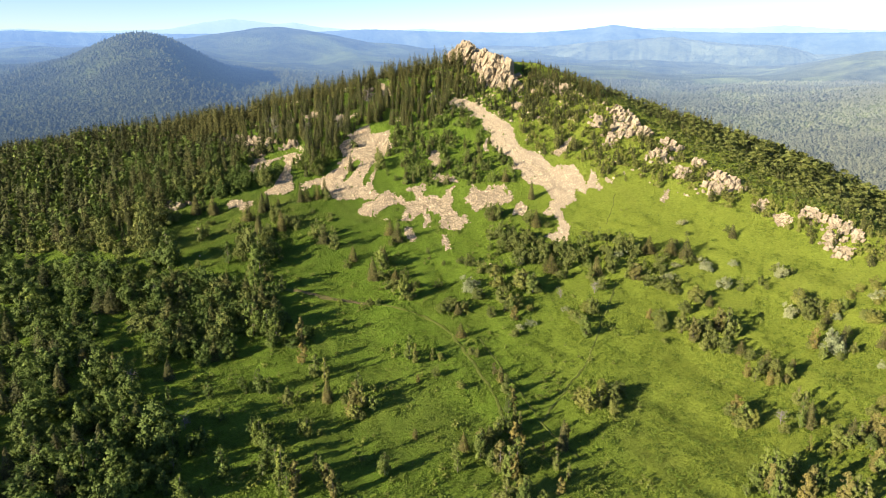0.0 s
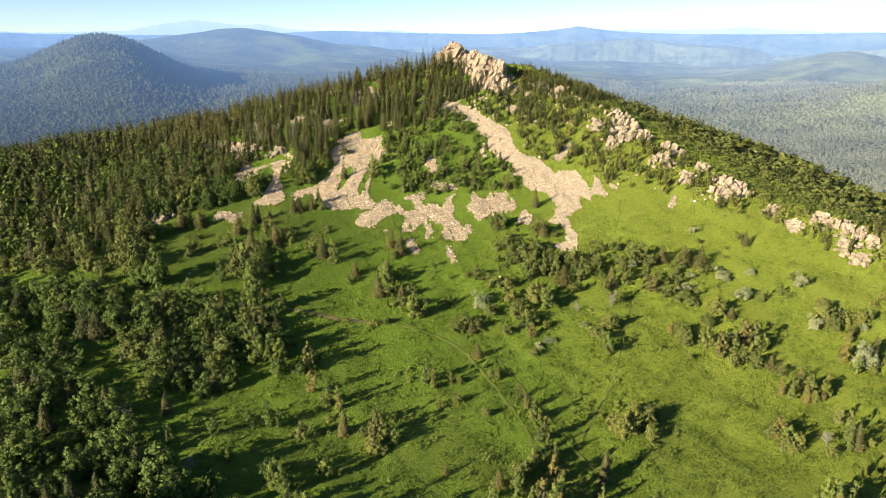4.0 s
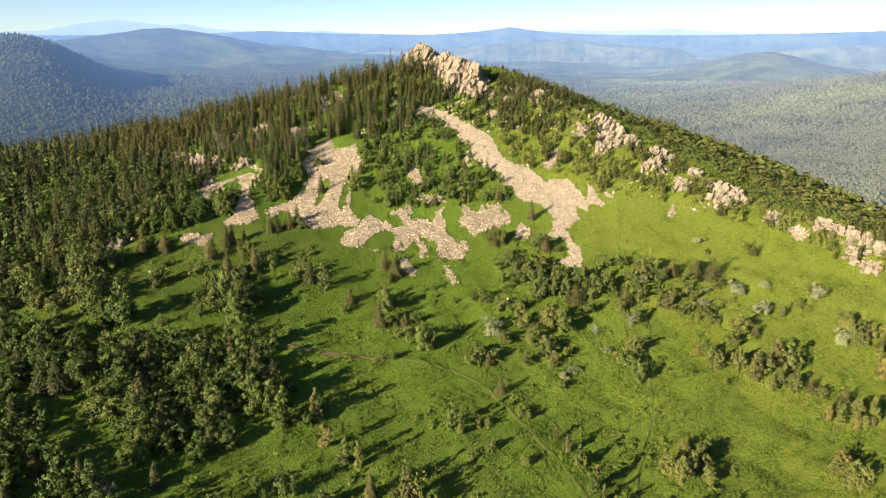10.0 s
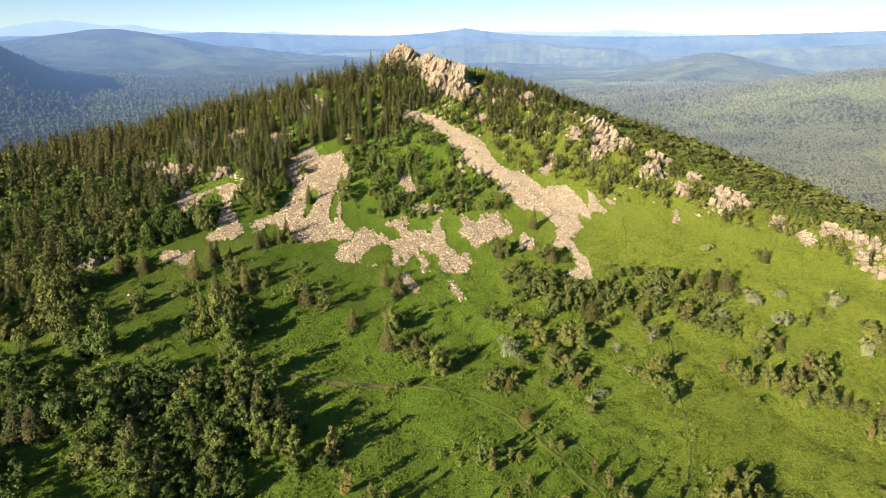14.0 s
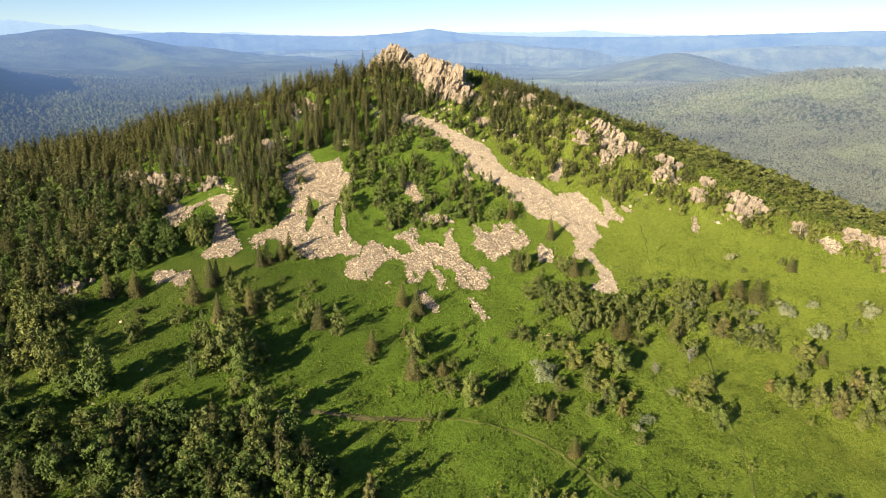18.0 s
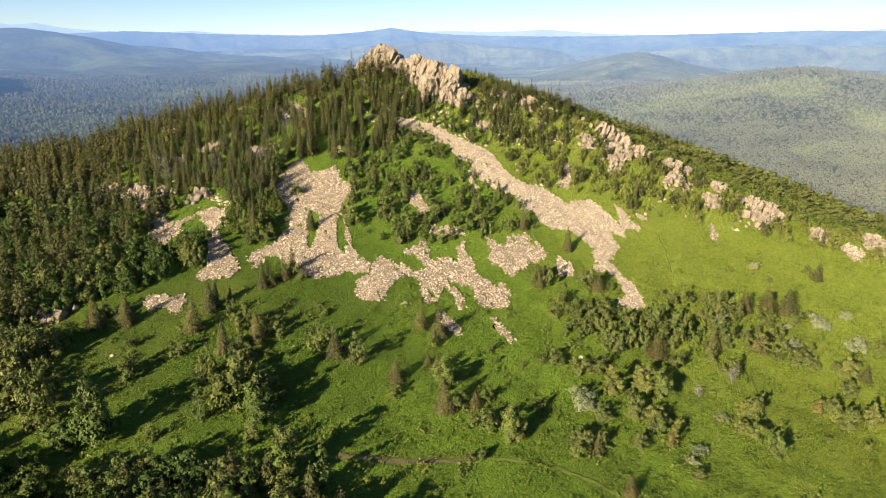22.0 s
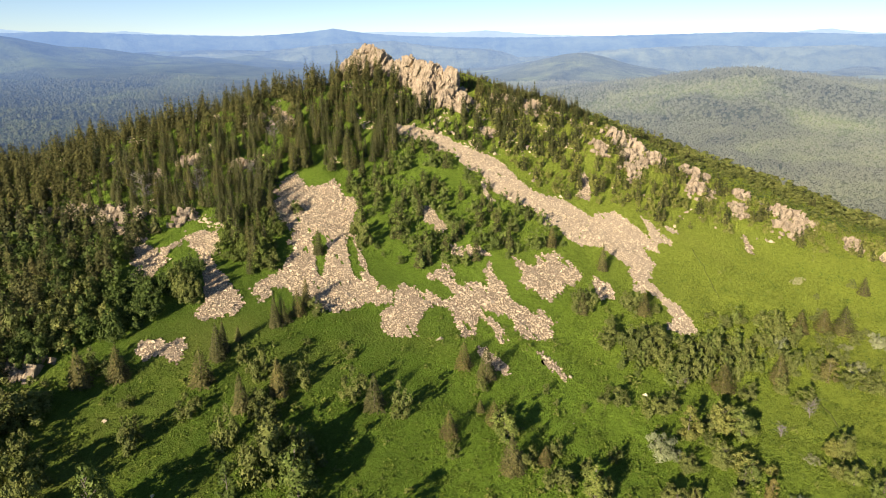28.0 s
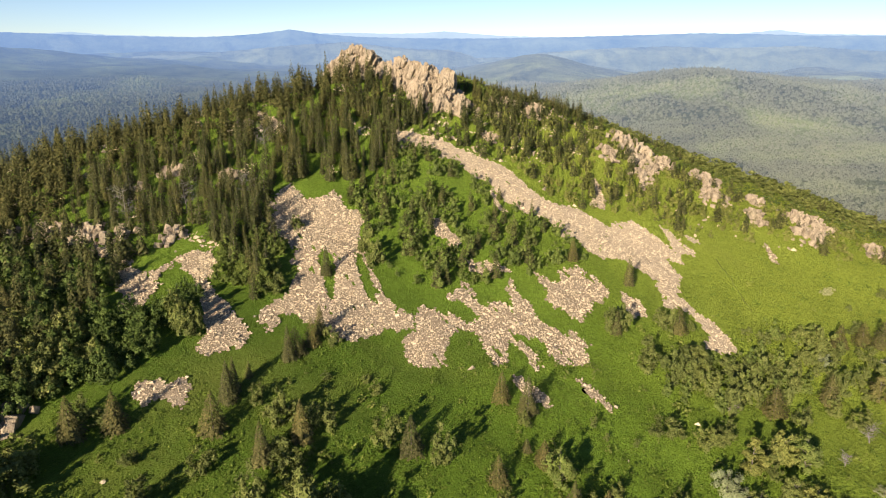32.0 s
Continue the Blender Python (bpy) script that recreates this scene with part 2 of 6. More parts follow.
def inside(poly, x, y):
    """Which of the points lie in the plan polygon."""
    hit = np.zeros(np.shape(x), bool)
    n = len(poly)
    for i in range(n):
        (x0, y0), (x1, y1) = poly[i], poly[(i + 1) % n]
        cross = (y0 > y) != (y1 > y)
        hit ^= cross & (x < (x1 - x0) * (y - y0) / ((y1 - y0) or 1e-9) + x0)
    return hit


rng = np.random.default_rng(7)


def scatter(poly, step):
    """Jittered points in a plan polygon, about step metres apart."""
    p = np.array(poly)
    gx, gy = np.meshgrid(np.arange(p[:, 0].min(), p[:, 0].max(), step), np.arange(p[:, 1].min(), p[:, 1].max(), step))
    x = gx.ravel() + rng.uniform(-0.5, 0.5, gx.size) * step
    y = gy.ravel() + rng.uniform(-0.5, 0.5, gx.size) * step
    k = inside(poly, x, y)
    return x[k], y[k]
# ---- terrain ----
CO = (48.09, -2.36, 31.2, 0.75, 9.56, 9.27, 4.51, -1.68, 7.46, -5.29)


def softmin(a, b, k):
    h = np.clip(0.5 + 0.5 * (b - a) / k, 0, 1)
    return b * (1 - h) + a * h - k * h * (1 - h)


def ripple(x, y, s):
    """Smooth uneven waves of about unit height and wavelength s."""
    a, b = x / s * 6.283, y / s * 6.283
    return (np.sin(a + 1.3 * np.sin(0.61 * b)) * np.cos(0.83 * b + 0.9 * np.sin(0.47 * a + 1.0)) + 0.5 * np.sin(1.9 * a - 1.37 * b + 2.0) * np.cos(2.3 * b + 0.7 * a)) / 1.3


def bump(az, r, az0, r0, waz, wr, h):
    return h * np.exp(-((az - az0) / waz) ** 2 - ((r - r0) / wr) ** 2)


def valley(x, y):
    """The wide wooded valley round the mountain, rising to the hills far off."""
    r = np.hypot(x, y)
    az = np.degrees(np.arctan2(x, np.where(np.abs(y) < 1e-6, 1e-6, y)))
    west = np.interp(r, [0, 900, 1300, 2000, 3000, 5200], [-120, -95, -88, -38, 8, 80])
    east = np.interp(r, [0, 900, 1300, 2000, 3000, 5200], [-120, -98, -90, -60, -35, 40])
    k = np.clip((az - 2) / 18, 0, 1)
    z = west + (east - west) * k * k * (3 - 2 * k)
    z = z + np.clip(r / 1500 - 0.5, 0, 1) * (9 * ripple(x, y, 900) + 4 * ripple(x + 300, y, 330)) + np.clip(r / 1000 - 2.4, 0, 1.4) * (17 + 17 * ripple(x * 0.6, y * 1.3 + 200, 1100))
    z = z + bump(az, r, -22.5, 2300, 4.4, 480, 102) + bump(az, r, -26.5, 2350, 8.5, 560, 50)
    z = z + bump(az, r, 44, 1950, 16, 520, 84) + bump(az, r, 42.8, 1950, 3.6, 420, 16) + bump(az, r, 31.6, 3100, 4.5, 300, 78) + bump(az, r, 62, 2500, 9, 400, 40) + bump(az, r, -14, 3500, 9, 400, 108)
    return z


def face(x, y):
    u0, v0 = x / 100, (y - 200) / 100
    u, v = np.clip(u0, -1.6, 1.45), np.clip(v0, -1.25, 1.6)
    m = (1 + 0 * u, u, v, u * u, u * v, v * v, u ** 3, u * u * v, u * v * v, v ** 3)
    z = sum(c * t for c, t in zip(CO, m))
    return z - 12 * np.clip(-1.6 - u0, 0, 9) - 6 * np.clip(u0 - 1.45, 0, 9) - 16 * np.clip(-1.25 - v0, 0, 9)


def height(x, y):
    x, y = np.asarray(x, float), np.asarray(y, float)
    # the two back slopes, behind the rocky crest and behind the wooded crest
    s = ((x - 63) * 53 - (y - 262) * 65) / 84
    d = (x - 63) * 0.775 + (y - 262) * 0.63
    dp = np.clip(d, 0, 1e4)
    right = 79 - 0.32 * s - 0.3 * np.minimum(d, 0) - np.interp(s, (-45, 0), (0.31, 0.245)) * dp - 0.30 * np.clip(dp - 125, 0, 1e4)
    s2 = -(x + 20) * 0.95 + (y - 308) * 0.31
    d2 = (x + 20) * 0.31 + (y - 308) * 0.95
    dq = np.clip(d2, 0, 1e4)
    left = 84 - 0.235 * s2 - 0.3 * np.minimum(d2, 0) - 0.15 * dq - 0.004 * np.minimum(dq, 70) ** 2 - 0.5 * np.clip(dq - 70, 0, 1e4)
    z = softmin(face(x, y), right, 5.0)
    z = softmin(z, left, 6.0)
    # the worn step below the rocks of the crest
    z = z - 3.6 * np.exp(-((d - 6) / 15) ** 2) * np.clip((s + 5) / 15, 0, 1) * np.clip((80 - s) / 15, 0, 1)
    # the knoll under the summit and the dip beside it
    z = z + 4.0 * np.exp(-((x + 8) / 45) ** 2 - ((y - 320) / 22) ** 2) - 3.2 * np.exp(-((x - 42) / 15) ** 2 - ((y - 300) / 13) ** 2)
    # the broad western shoulder
    a, b = np.clip((-88 - x) / 80, 0, 1), np.clip((y - 205) / 55, 0, 1)
    z = z + 15 * a * a * (3 - 2 * a) * b * b * (3 - 2 * b)
    z = z + 0.5 * ripple(x, y, 37) + 0.18 * ripple(x + 50, y, 11)
    return -softmin(-z, -valley(x, y), 25.0)
# ---- outlines in plan ----
SCREE_WEST = ((-28.9, 265.2), (-27.5, 258.9), (-25.1, 257.1), (-23, 257), (-20, 259.3), (-20.2, 254.4), (-19.6, 250.6), (-16.6, 248.6),
    (-18.9, 244.5), (-21, 241.2), (-21.9, 239.1), (-22.3, 233.3), (-23, 226.7), (-23.3, 221.9), (-23.1, 218.2), (-21.8, 215.7), (-20.4, 214),
    (-21.7, 211.9), (-23.4, 211), (-25.3, 212), (-26.9, 212.6), (-28.6, 211.7), (-30.8, 211.6), (-33.5, 210.6), (-35.1, 211.7), (-36.2, 213.3),
    (-36.8, 216.5), (-37.4, 218.6), (-38.9, 216.9), (-40, 219.2), (-41, 220.8), (-42.7, 222), (-43.9, 218.3), (-45.2, 217.1), (-46.5, 217.4),
    (-46.5, 222), (-45.7, 223.5), (-43.5, 225.2), (-41.1, 225.9), (-39.2, 228.6), (-37.1, 231.9), (-35.4, 234.4), (-36.7, 236.2), (-34.7, 239.7),
    (-36.2, 243.4), (-37.8, 244.9), (-38.7, 247.4), (-37.3, 252.3), (-34.7, 255.8), (-36.1, 258.6), (-32.5, 261.4), (-30.9, 263.7))
ISLE_A = ((-29.9, 238.1), (-28.6, 235.7), (-29.3, 231.5), (-31.1, 226.9), (-32.7, 222.1), (-33.4, 222.9), (-32.4, 230), (-31.6, 236))
ISLE_B = ((-24.1, 235), (-23.1, 233.9), (-23.6, 228.2), (-24.9, 222.3), (-25.4, 219.1), (-26.5, 220.2), (-26.4, 224.4), (-25.3, 230.7))
LOBE_A = ((-19, 215.9), (-17.1, 216.2), (-15.8, 214.3), (-14, 212.7), (-12.9, 210.9), (-12.6, 208), (-13.4, 208.2), (-14.2, 209.1), (-16.2, 207.2),
    (-18.2, 205.2), (-19.6, 203.6), (-20.8, 201.3), (-22.3, 201), (-24, 201.5), (-25.4, 202.2), (-26.4, 203.8), (-26.2, 205.5), (-25.2, 208),
    (-24.9, 210), (-23.3, 209.7), (-21.7, 211), (-20.4, 213.2))
LOBE_B = ((-6.3, 222.1), (-5.5, 221.1), (-6, 218.3), (-7.6, 216.1), (-6.2, 213.6), (-2.9, 215.1), (-1.8, 213.4), (-1.7, 210.4), (-4.5, 205.2),
    (-4.7, 202.3), (-3.9, 200.4), (-4.6, 197.6), (-4.5, 196.2), (-5.8, 195.6), (-6.3, 196.7), (-5.7, 199.2), (-6.1, 201.6), (-6.5, 204.2),
    (-8.5, 201.3), (-10.1, 199.1), (-11.7, 198.2), (-12.9, 198.7), (-12.3, 201.8), (-12.5, 203.6), (-11.4, 205.9), (-11.9, 207.6), (-13.1, 208.9),
    (-14.3, 210.4), (-14.9, 213.4), (-13.6, 213), (-12.4, 210.7), (-10.5, 209.4), (-8.8, 212), (-8.7, 215), (-10.1, 216.2), (-12.2, 217.2),
    (-11.7, 218.4), (-9.8, 218.5))
LOBE_B_EAST = ((-1.7, 210.4), (-0.3, 212.9), (0.6, 216.9), (2.7, 219.3), (4.7, 221.7), (2.9, 217.1), (2.1, 213.4), (3.1, 212.1), (2.1, 208.8),
    (2.8, 205.9), (4.3, 204), (5, 202.3), (6.6, 203.6), (6.9, 201.8), (7.3, 200.2), (8.1, 199.4), (6.4, 198.8), (5.7, 197), (5.2, 195.7),
    (3.1, 195.4), (0.9, 195.7), (-0.6, 196.3), (-0.6, 198.5), (-1.2, 199.3), (-0.9, 201.4), (-1.8, 203.3), (-3.1, 204.3), (-4.5, 205.2))
LOBE_C = ((9.9, 220.3), (10.6, 217.9), (11.5, 215.7), (13.1, 216.5), (14.3, 219.3), (16.6, 219.6), (19.4, 219.3), (20.8, 218), (19.3, 216.7),
    (20.3, 214.7), (19.9, 211.8), (19.4, 209.9), (17.7, 208.4), (16.8, 209.8), (15.2, 207.8), (13.4, 207.1), (11.1, 205.6), (9.4, 204.5),
    (8.9, 206.4), (8.5, 209.2), (7.3, 209.4), (6.9, 211.1), (6.2, 212.2), (8.1, 213.3), (8, 216.3))
LOBE_C_TAIL = ((21, 217.6), (21.7, 215.4), (21.5, 210.9), (19.6, 209.8), (19.8, 213.9))
LOBE_D = ((24.6, 210.8), (25, 209.2), (25.7, 207.5), (25.4, 205), (24.6, 202.9), (22.8, 202.7), (21.2, 203), (21.5, 205.6), (22.3, 208.3))
SCREE_RUN_TOP = ((12.5, 272.3), (15.5, 273.4), (16.6, 269.8), (19.2, 266.1), (22, 262.8), (24.9, 258.2), (25.9, 253.5), (25.7, 248.4), (26.4, 243.6),
    (28.1, 240.8), (32.2, 239.3), (34.7, 236.5), (35.5, 233.9), (37.1, 231.1), (27, 221.7), (26.1, 224), (26.4, 227), (25.9, 228.8), (22.8, 229.6),
    (23.4, 232.6), (24, 236.4), (21.9, 238.4), (19.4, 239.6), (18.7, 242.9), (16.8, 245.4), (17.2, 248.8), (17.6, 253), (16.5, 254.8), (15, 255.8),
    (14.5, 259.4), (14.7, 263.6), (12.9, 265.1), (10.1, 265.7))
SCREE_RUN_FOOT = ((37.1, 231.1), (40.9, 231.8), (43.7, 230.9), (44.9, 227.9), (45.5, 225.2), (46.3, 222.9), (46.3, 219.6), (45.8, 216.4),
    (45.9, 214.7), (43.6, 216), (42.8, 218.2), (41.9, 215.5), (42, 213.5), (41.6, 211.8), (38.7, 209.3), (36.4, 206.7), (36.6, 204), (36.8, 201.4),
    (37.7, 197.9), (36.6, 194.4), (36, 192), (35.2, 190.2), (32.6, 190.2), (30.7, 191.4), (29.8, 192.8), (32, 194.8), (33.9, 196), (34.6, 198.6),
    (34.6, 201.4), (34, 203.6), (33.4, 205.8), (32.5, 207.6), (33.7, 210.9), (33.8, 213.6), (33.2, 215), (32.7, 217.6), (32.5, 219.5), (30.2, 220.7),
    (27, 221.7))
RUN_HEAD = ((1.5, 279.0), (4.6, 281.9), (8.1, 280.8), (12.7, 275.8), (14.9, 273.3), (14.1, 268.9), (9.5, 270.7), (5.7, 274.3), (2.8, 276.5))
RUN_BRANCH = ((17, 251), (15.6, 245.5), (15.2, 242.6), (15.9, 241.4), (14.2, 240.7), (14, 243.6), (14.6, 246.7))
RUN_FINGER = ((49.4, 227.5), (50.6, 225.2), (50.2, 222.2), (50.6, 219.7), (51.4, 217.4), (49.7, 216), (47.7, 217.9), (45.8, 216.4), (46.3, 219.6),
    (48.3, 223.3))
RUN_FINGER_TIP = ((53.7, 223.3), (54.8, 220.6), (54.8, 218.7), (52.9, 220.2))
RUN_FOOT = ((31.7, 206.9), (34.1, 206.1), (34.6, 204.3), (32.5, 203.3), (30.3, 204.2))
PATCH_U1 = ((-4.2, 241.7), (-1.7, 242.5), (-1.3, 238.9), (-0.5, 234), (-1.8, 231.7), (-4.3, 231.8), (-3.7, 234.8), (-5, 236.2))
PATCH_U4 = ((-2.3, 228.3), (-0.5, 226.1), (1.8, 226), (3.2, 225.2), (4.8, 222.5), (4.2, 221.3), (1.1, 222.8), (-1.5, 222.5), (-3.2, 224.6))
PATCH_U2 = ((45.3, 247.7), (45.4, 245.2), (42, 238.7), (39.7, 236.4), (37.7, 238.4), (40.5, 241.6))
PATCH_U3 = ((26.6, 274.4), (29.7, 274.2), (31.3, 271.9), (28.7, 268.6), (26.4, 270))
PATCH_W1 = ((-55.1, 239.9), (-52.3, 244.2), (-50.6, 243.6), (-50.4, 240), (-51.4, 235.9), (-52.5, 235.9), (-52.5, 229.6), (-50.5, 226.9),
    (-50.5, 223.1), (-49.6, 222), (-48.6, 218.5), (-49.9, 215), (-52.2, 214.6), (-54.1, 214.6), (-56.1, 214.1), (-57.3, 215.9), (-56.7, 217.8),
    (-55.4, 219.1), (-55.2, 222.4), (-55.1, 228.3), (-54.7, 235.7), (-56.1, 241))
PATCH_W3 = ((-67.3, 245), (-64.8, 244.5), (-61.6, 241.5), (-59.9, 242.1), (-57, 243.6), (-58.7, 240.7), (-61.3, 238.7), (-60.3, 237.3), (-62, 234.4),
    (-64.2, 231.8), (-66.3, 230.5), (-68, 230), (-68, 232.1), (-66.7, 233.8), (-67.2, 237.1), (-67.6, 240.9))
PATCH_W4 = ((-71.6, 253.6), (-70.2, 255.4), (-67.9, 251), (-66.8, 252.1), (-65.7, 248.4), (-63.9, 246.5), (-64.8, 245.1), (-66.4, 246.3),
    (-68, 248.7), (-70.2, 250.2))
PATCH_W5 = ((-66.8, 210.6), (-64.6, 211.3), (-62.9, 209.5), (-61.5, 210.1), (-60, 210.6), (-59.6, 208.5), (-60.3, 206), (-61.5, 204.4),
    (-62.7, 205.6), (-63.5, 207.2), (-64.8, 206.7), (-66.6, 206.7), (-67.4, 208.4), (-67.7, 209.7))
PATCH_SMALL = ((-0.5, 192.7), (1.0, 192.0), (1.9, 185.0), (0.3, 184.6), (-0.7, 188.8))
PATCH_LOW = ((-11.6, 195.4), (-9.3, 195.3), (-9.2, 192.6), (-7.8, 190.1), (-8.5, 187.7), (-10.4, 189.4), (-11.5, 191.9))
PATCH_W2 = ((-57.2, 244.0), (-52.8, 245.2), (-50.3, 241.7), (-50.5, 235.2), (-54.1, 236.6), (-56.1, 240.7))
PATCH_U5 = ((-27.8, 305.6), (-24.7, 301.6), (-21.5, 292.7), (-24.0, 289.0), (-27.3, 297.3))
PATCH_U8 = ((98.6, 199.0), (102.2, 199.3), (103.1, 196.2), (100.7, 192.7), (97.4, 192.5), (97.0, 195.0))
PATCH_U7 = ((72.0, 216.4), (72.5, 215.1), (68.9, 208.8), (67.4, 209.6))
GROVE = ((-67.4, 139.6), (-75.2, 154.0), (-75.9, 162.4), (-70.0, 165.7), (-57.8, 163.6), (-49.9, 160.6), (-42.3, 158.3), (-37.6, 149.3), (-35.2,
    140.8), (-45.0, 142.2), (-46.4, 131.9), (-54.3, 132.1), (-60.9, 133.9))
THICKET = ((12.9, 185.1), (19.1, 192.6), (26.9, 189.2), (34.9, 187.8), (45.6, 193.1), (53.3, 190.8), (52.7, 180.3), (45.5, 177.3), (33.5, 179.0),
    (25.7, 178.4), (17.9, 178.4))
# trees of the meadow: place, height and width of the crown
BIRCHES_A = ((-38.8, 87, 4.2, 2.8), (-52.3, 88, 4.5, 2.9), (-16.9, 90.2, 4.2, 1.6), (63.7, 90.4, 4.2, 2.2), (62, 90.5, 4.7, 2.2),
    (-54.9, 90.7, 6.6, 2.4), (55.9, 90.7, 4.4, 1.9), (51.9, 90.7, 5.7, 1.9), (57, 91.1, 5.2, 2.2), (58.4, 92.1, 5.3, 1.9), (-53.6, 92.4, 5.6, 3.2),
    (51.4, 92.4, 4.8, 2), (-25.2, 92.5, 5.8, 1.6), (-45.1, 93.2, 4.1, 3), (-35.2, 94.5, 4.8, 2.5), (-43, 94.8, 4.3, 2.3), (55.5, 95.3, 4.4, 1.8),
    (-27, 96, 4.4, 1.5), (53.6, 96, 5.4, 2.3), (52.7, 97.2, 5, 1.7), (10.8, 97.6, 5, 1.9), (-55.7, 98.9, 4.4, 2.6), (9.6, 99.4, 5, 2.4),
    (12.5, 99.6, 5.5, 2.6))
BIRCHES_B = ((-44.9, 99.8, 5, 2.4), (-36.2, 88.1, 2.3, 1.2), (-69.8, 100.7, 4.9, 2.8), (-23.7, 89.4, 3.7, 1.5), (-22.8, 89.5, 3.2, 1.5),
    (-42.3, 89.6, 3.6, 2.4), (-60.4, 89.7, 2.6, 2.4), (-25.1, 90, 3.7, 1.7), (12.8, 90.3, 4, 2.2), (65.3, 90.4, 3.6, 1.7), (6.4, 102.4, 4.7, 1.5),
    (8.4, 90.6, 1.7, 1.7), (9.8, 90.7, 3.2, 2.2), (15.5, 91, 1.8, 1.4), (-16.2, 91, 3.3, 1.1), (53.7, 91.6, 3.3, 1.9), (-54.8, 104.2, 4.9, 3.7),
    (-23, 92.3, 3.8, 1.8), (12.1, 92.3, 3.4, 2.5), (47.8, 92.4, 1.8, 1.2), (18.4, 92.5, 2.8, 1.4), (60, 92.6, 3.9, 1.2), (-31.9, 104.6, 4.6, 2.2),
    (-18.3, 93.4, 3.3, 1.4))
BIRCHES_C = ((50.3, 93.9, 2.8, 1.8), (77.2, 106.4, 4.7, 2.5), (12.7, 106.4, 4.7, 2), (-19.4, 94.6, 3.4, 1.4), (-28.9, 94.8, 3.3, 1.6),
    (-63.1, 107.1, 5.6, 3.5), (50.3, 96.1, 2.9, 1.3), (-52.6, 96.3, 3.8, 2.3), (-20.6, 96.6, 2.6, 1.3), (77.6, 108.6, 4.7, 2.5),
    (-9.6, 96.8, 3.6, 1.5), (-48.8, 96.9, 2.7, 2.6), (72, 96.9, 3.9, 1.8), (20.6, 97.1, 2.5, 0.9), (-73.6, 109.1, 4.5, 3.5), (11.8, 97.6, 3.9, 1.9),
    (57.7, 97.8, 4, 1.9), (-28.8, 97.9, 3.9, 2), (2.4, 98.1, 3, 1.1), (-62.1, 98.6, 3.4, 1.9), (72.3, 98.8, 4, 2.1), (-68.3, 99, 3.9, 1.9),
    (19.2, 100.2, 3, 1.5), (8.3, 100.7, 3, 1.7))
BIRCHES_D = ((-41.9, 100.8, 3.9, 2.8), (-13.8, 100.9, 0.8, 1.5), (66.6, 113, 4.5, 1.3), (2, 101.1, 3, 1.3), (-54.4, 101.3, 4, 1.9),
    (-68.8, 102.3, 3.4, 2.7), (-29.5, 102.7, 3, 1.7), (-30.5, 102.8, 3.5, 2.1), (18.7, 102.8, 1.1, 1), (-41.5, 103.9, 3, 1.9), (67.6, 104.1, 1.3, 2),
    (-50.5, 104.3, 3.4, 2.9), (74.7, 104.6, 3, 2), (-53.5, 104.7, 4, 2.4), (69.2, 117.1, 4.5, 1.5), (6.6, 105.3, 3.6, 2.2), (71.3, 105.5, 3, 2),
    (69.4, 105.6, 1.9, 1.8), (64.6, 105.8, 2.6, 1), (17.6, 106.2, 1.5, 1), (-33.3, 106.2, 3.6, 2.2), (13.7, 106.3, 3.1, 1.5), (73.8, 106.5, 3.6, 2),
    (-16.9, 118.5, 4.4, 2.4))
BIRCHES_E = ((28.2, 118.6, 4.4, 2.7), (8.2, 107.3, 3.1, 2), (-24.1, 107.3, 3.5, 1.2), (-5, 107.5, 1.8, 1), (-21.7, 107.9, 1.4, 1.4),
    (-60, 108, 4, 3.2), (-25.7, 108.1, 2.6, 1), (22, 108.3, 3.7, 1.6), (-36, 120.7, 4.5, 2), (71.4, 109.2, 2.5, 2.5), (-79, 121.5, 5.4, 4.4),
    (-49.6, 109.8, 2.5, 2), (9.9, 109.9, 3.7, 2.3), (-69, 110.1, 3, 2.8), (-40.4, 110.2, 2.6, 1.4), (12.1, 111.6, 3.2, 1.5), (-57, 111.8, 2, 1.4),
    (-67.8, 111.8, 2.5, 2.1), (63, 111.9, 2, 1.9), (-52.5, 112, 2.6, 1.5), (14.3, 112.6, 3.3, 1.3), (69.2, 112.9, 1.5, 1.1), (56.9, 113.4, 2.1, 1.7),
    (71.2, 113.7, 1.5, 1.3))
BIRCHES_F = ((11.2, 113.7, 2.1, 1.3), (-15.3, 114, 1.5, 1.6), (-16.9, 114.4, 2.6, 2.3), (58.4, 114.5, 3.2, 2.1), (55.9, 114.7, 2.6, 2.1),
    (-17.5, 115, 2.7, 1.6), (-24.2, 127, 4.1, 1.6), (57.2, 115.5, 3.8, 2.4), (-51.7, 115.5, 3.3, 1.1), (13.6, 115.6, 2.8, 1.1),
    (-60.9, 115.8, 1.4, 1.9), (-26.2, 128.1, 4.1, 2.3), (81.8, 116.4, 2.1, 1.9), (-13.4, 116.5, 2.7, 1.5), (-15.6, 117.2, 3.9, 1.6),
    (-44.7, 117.2, 3.3, 1.7), (12.6, 117.5, 3.9, 1.5), (-29.8, 117.8, 3.3, 2), (84.7, 117.8, 2.7, 2.2), (-60.1, 130.1, 4.6, 3.5),
    (55.6, 118.4, 2.7, 2.2), (56.8, 118.4, 3.8, 2.7), (-19.1, 118.7, 2.1, 1.6), (13.6, 118.7, 4, 1.5))
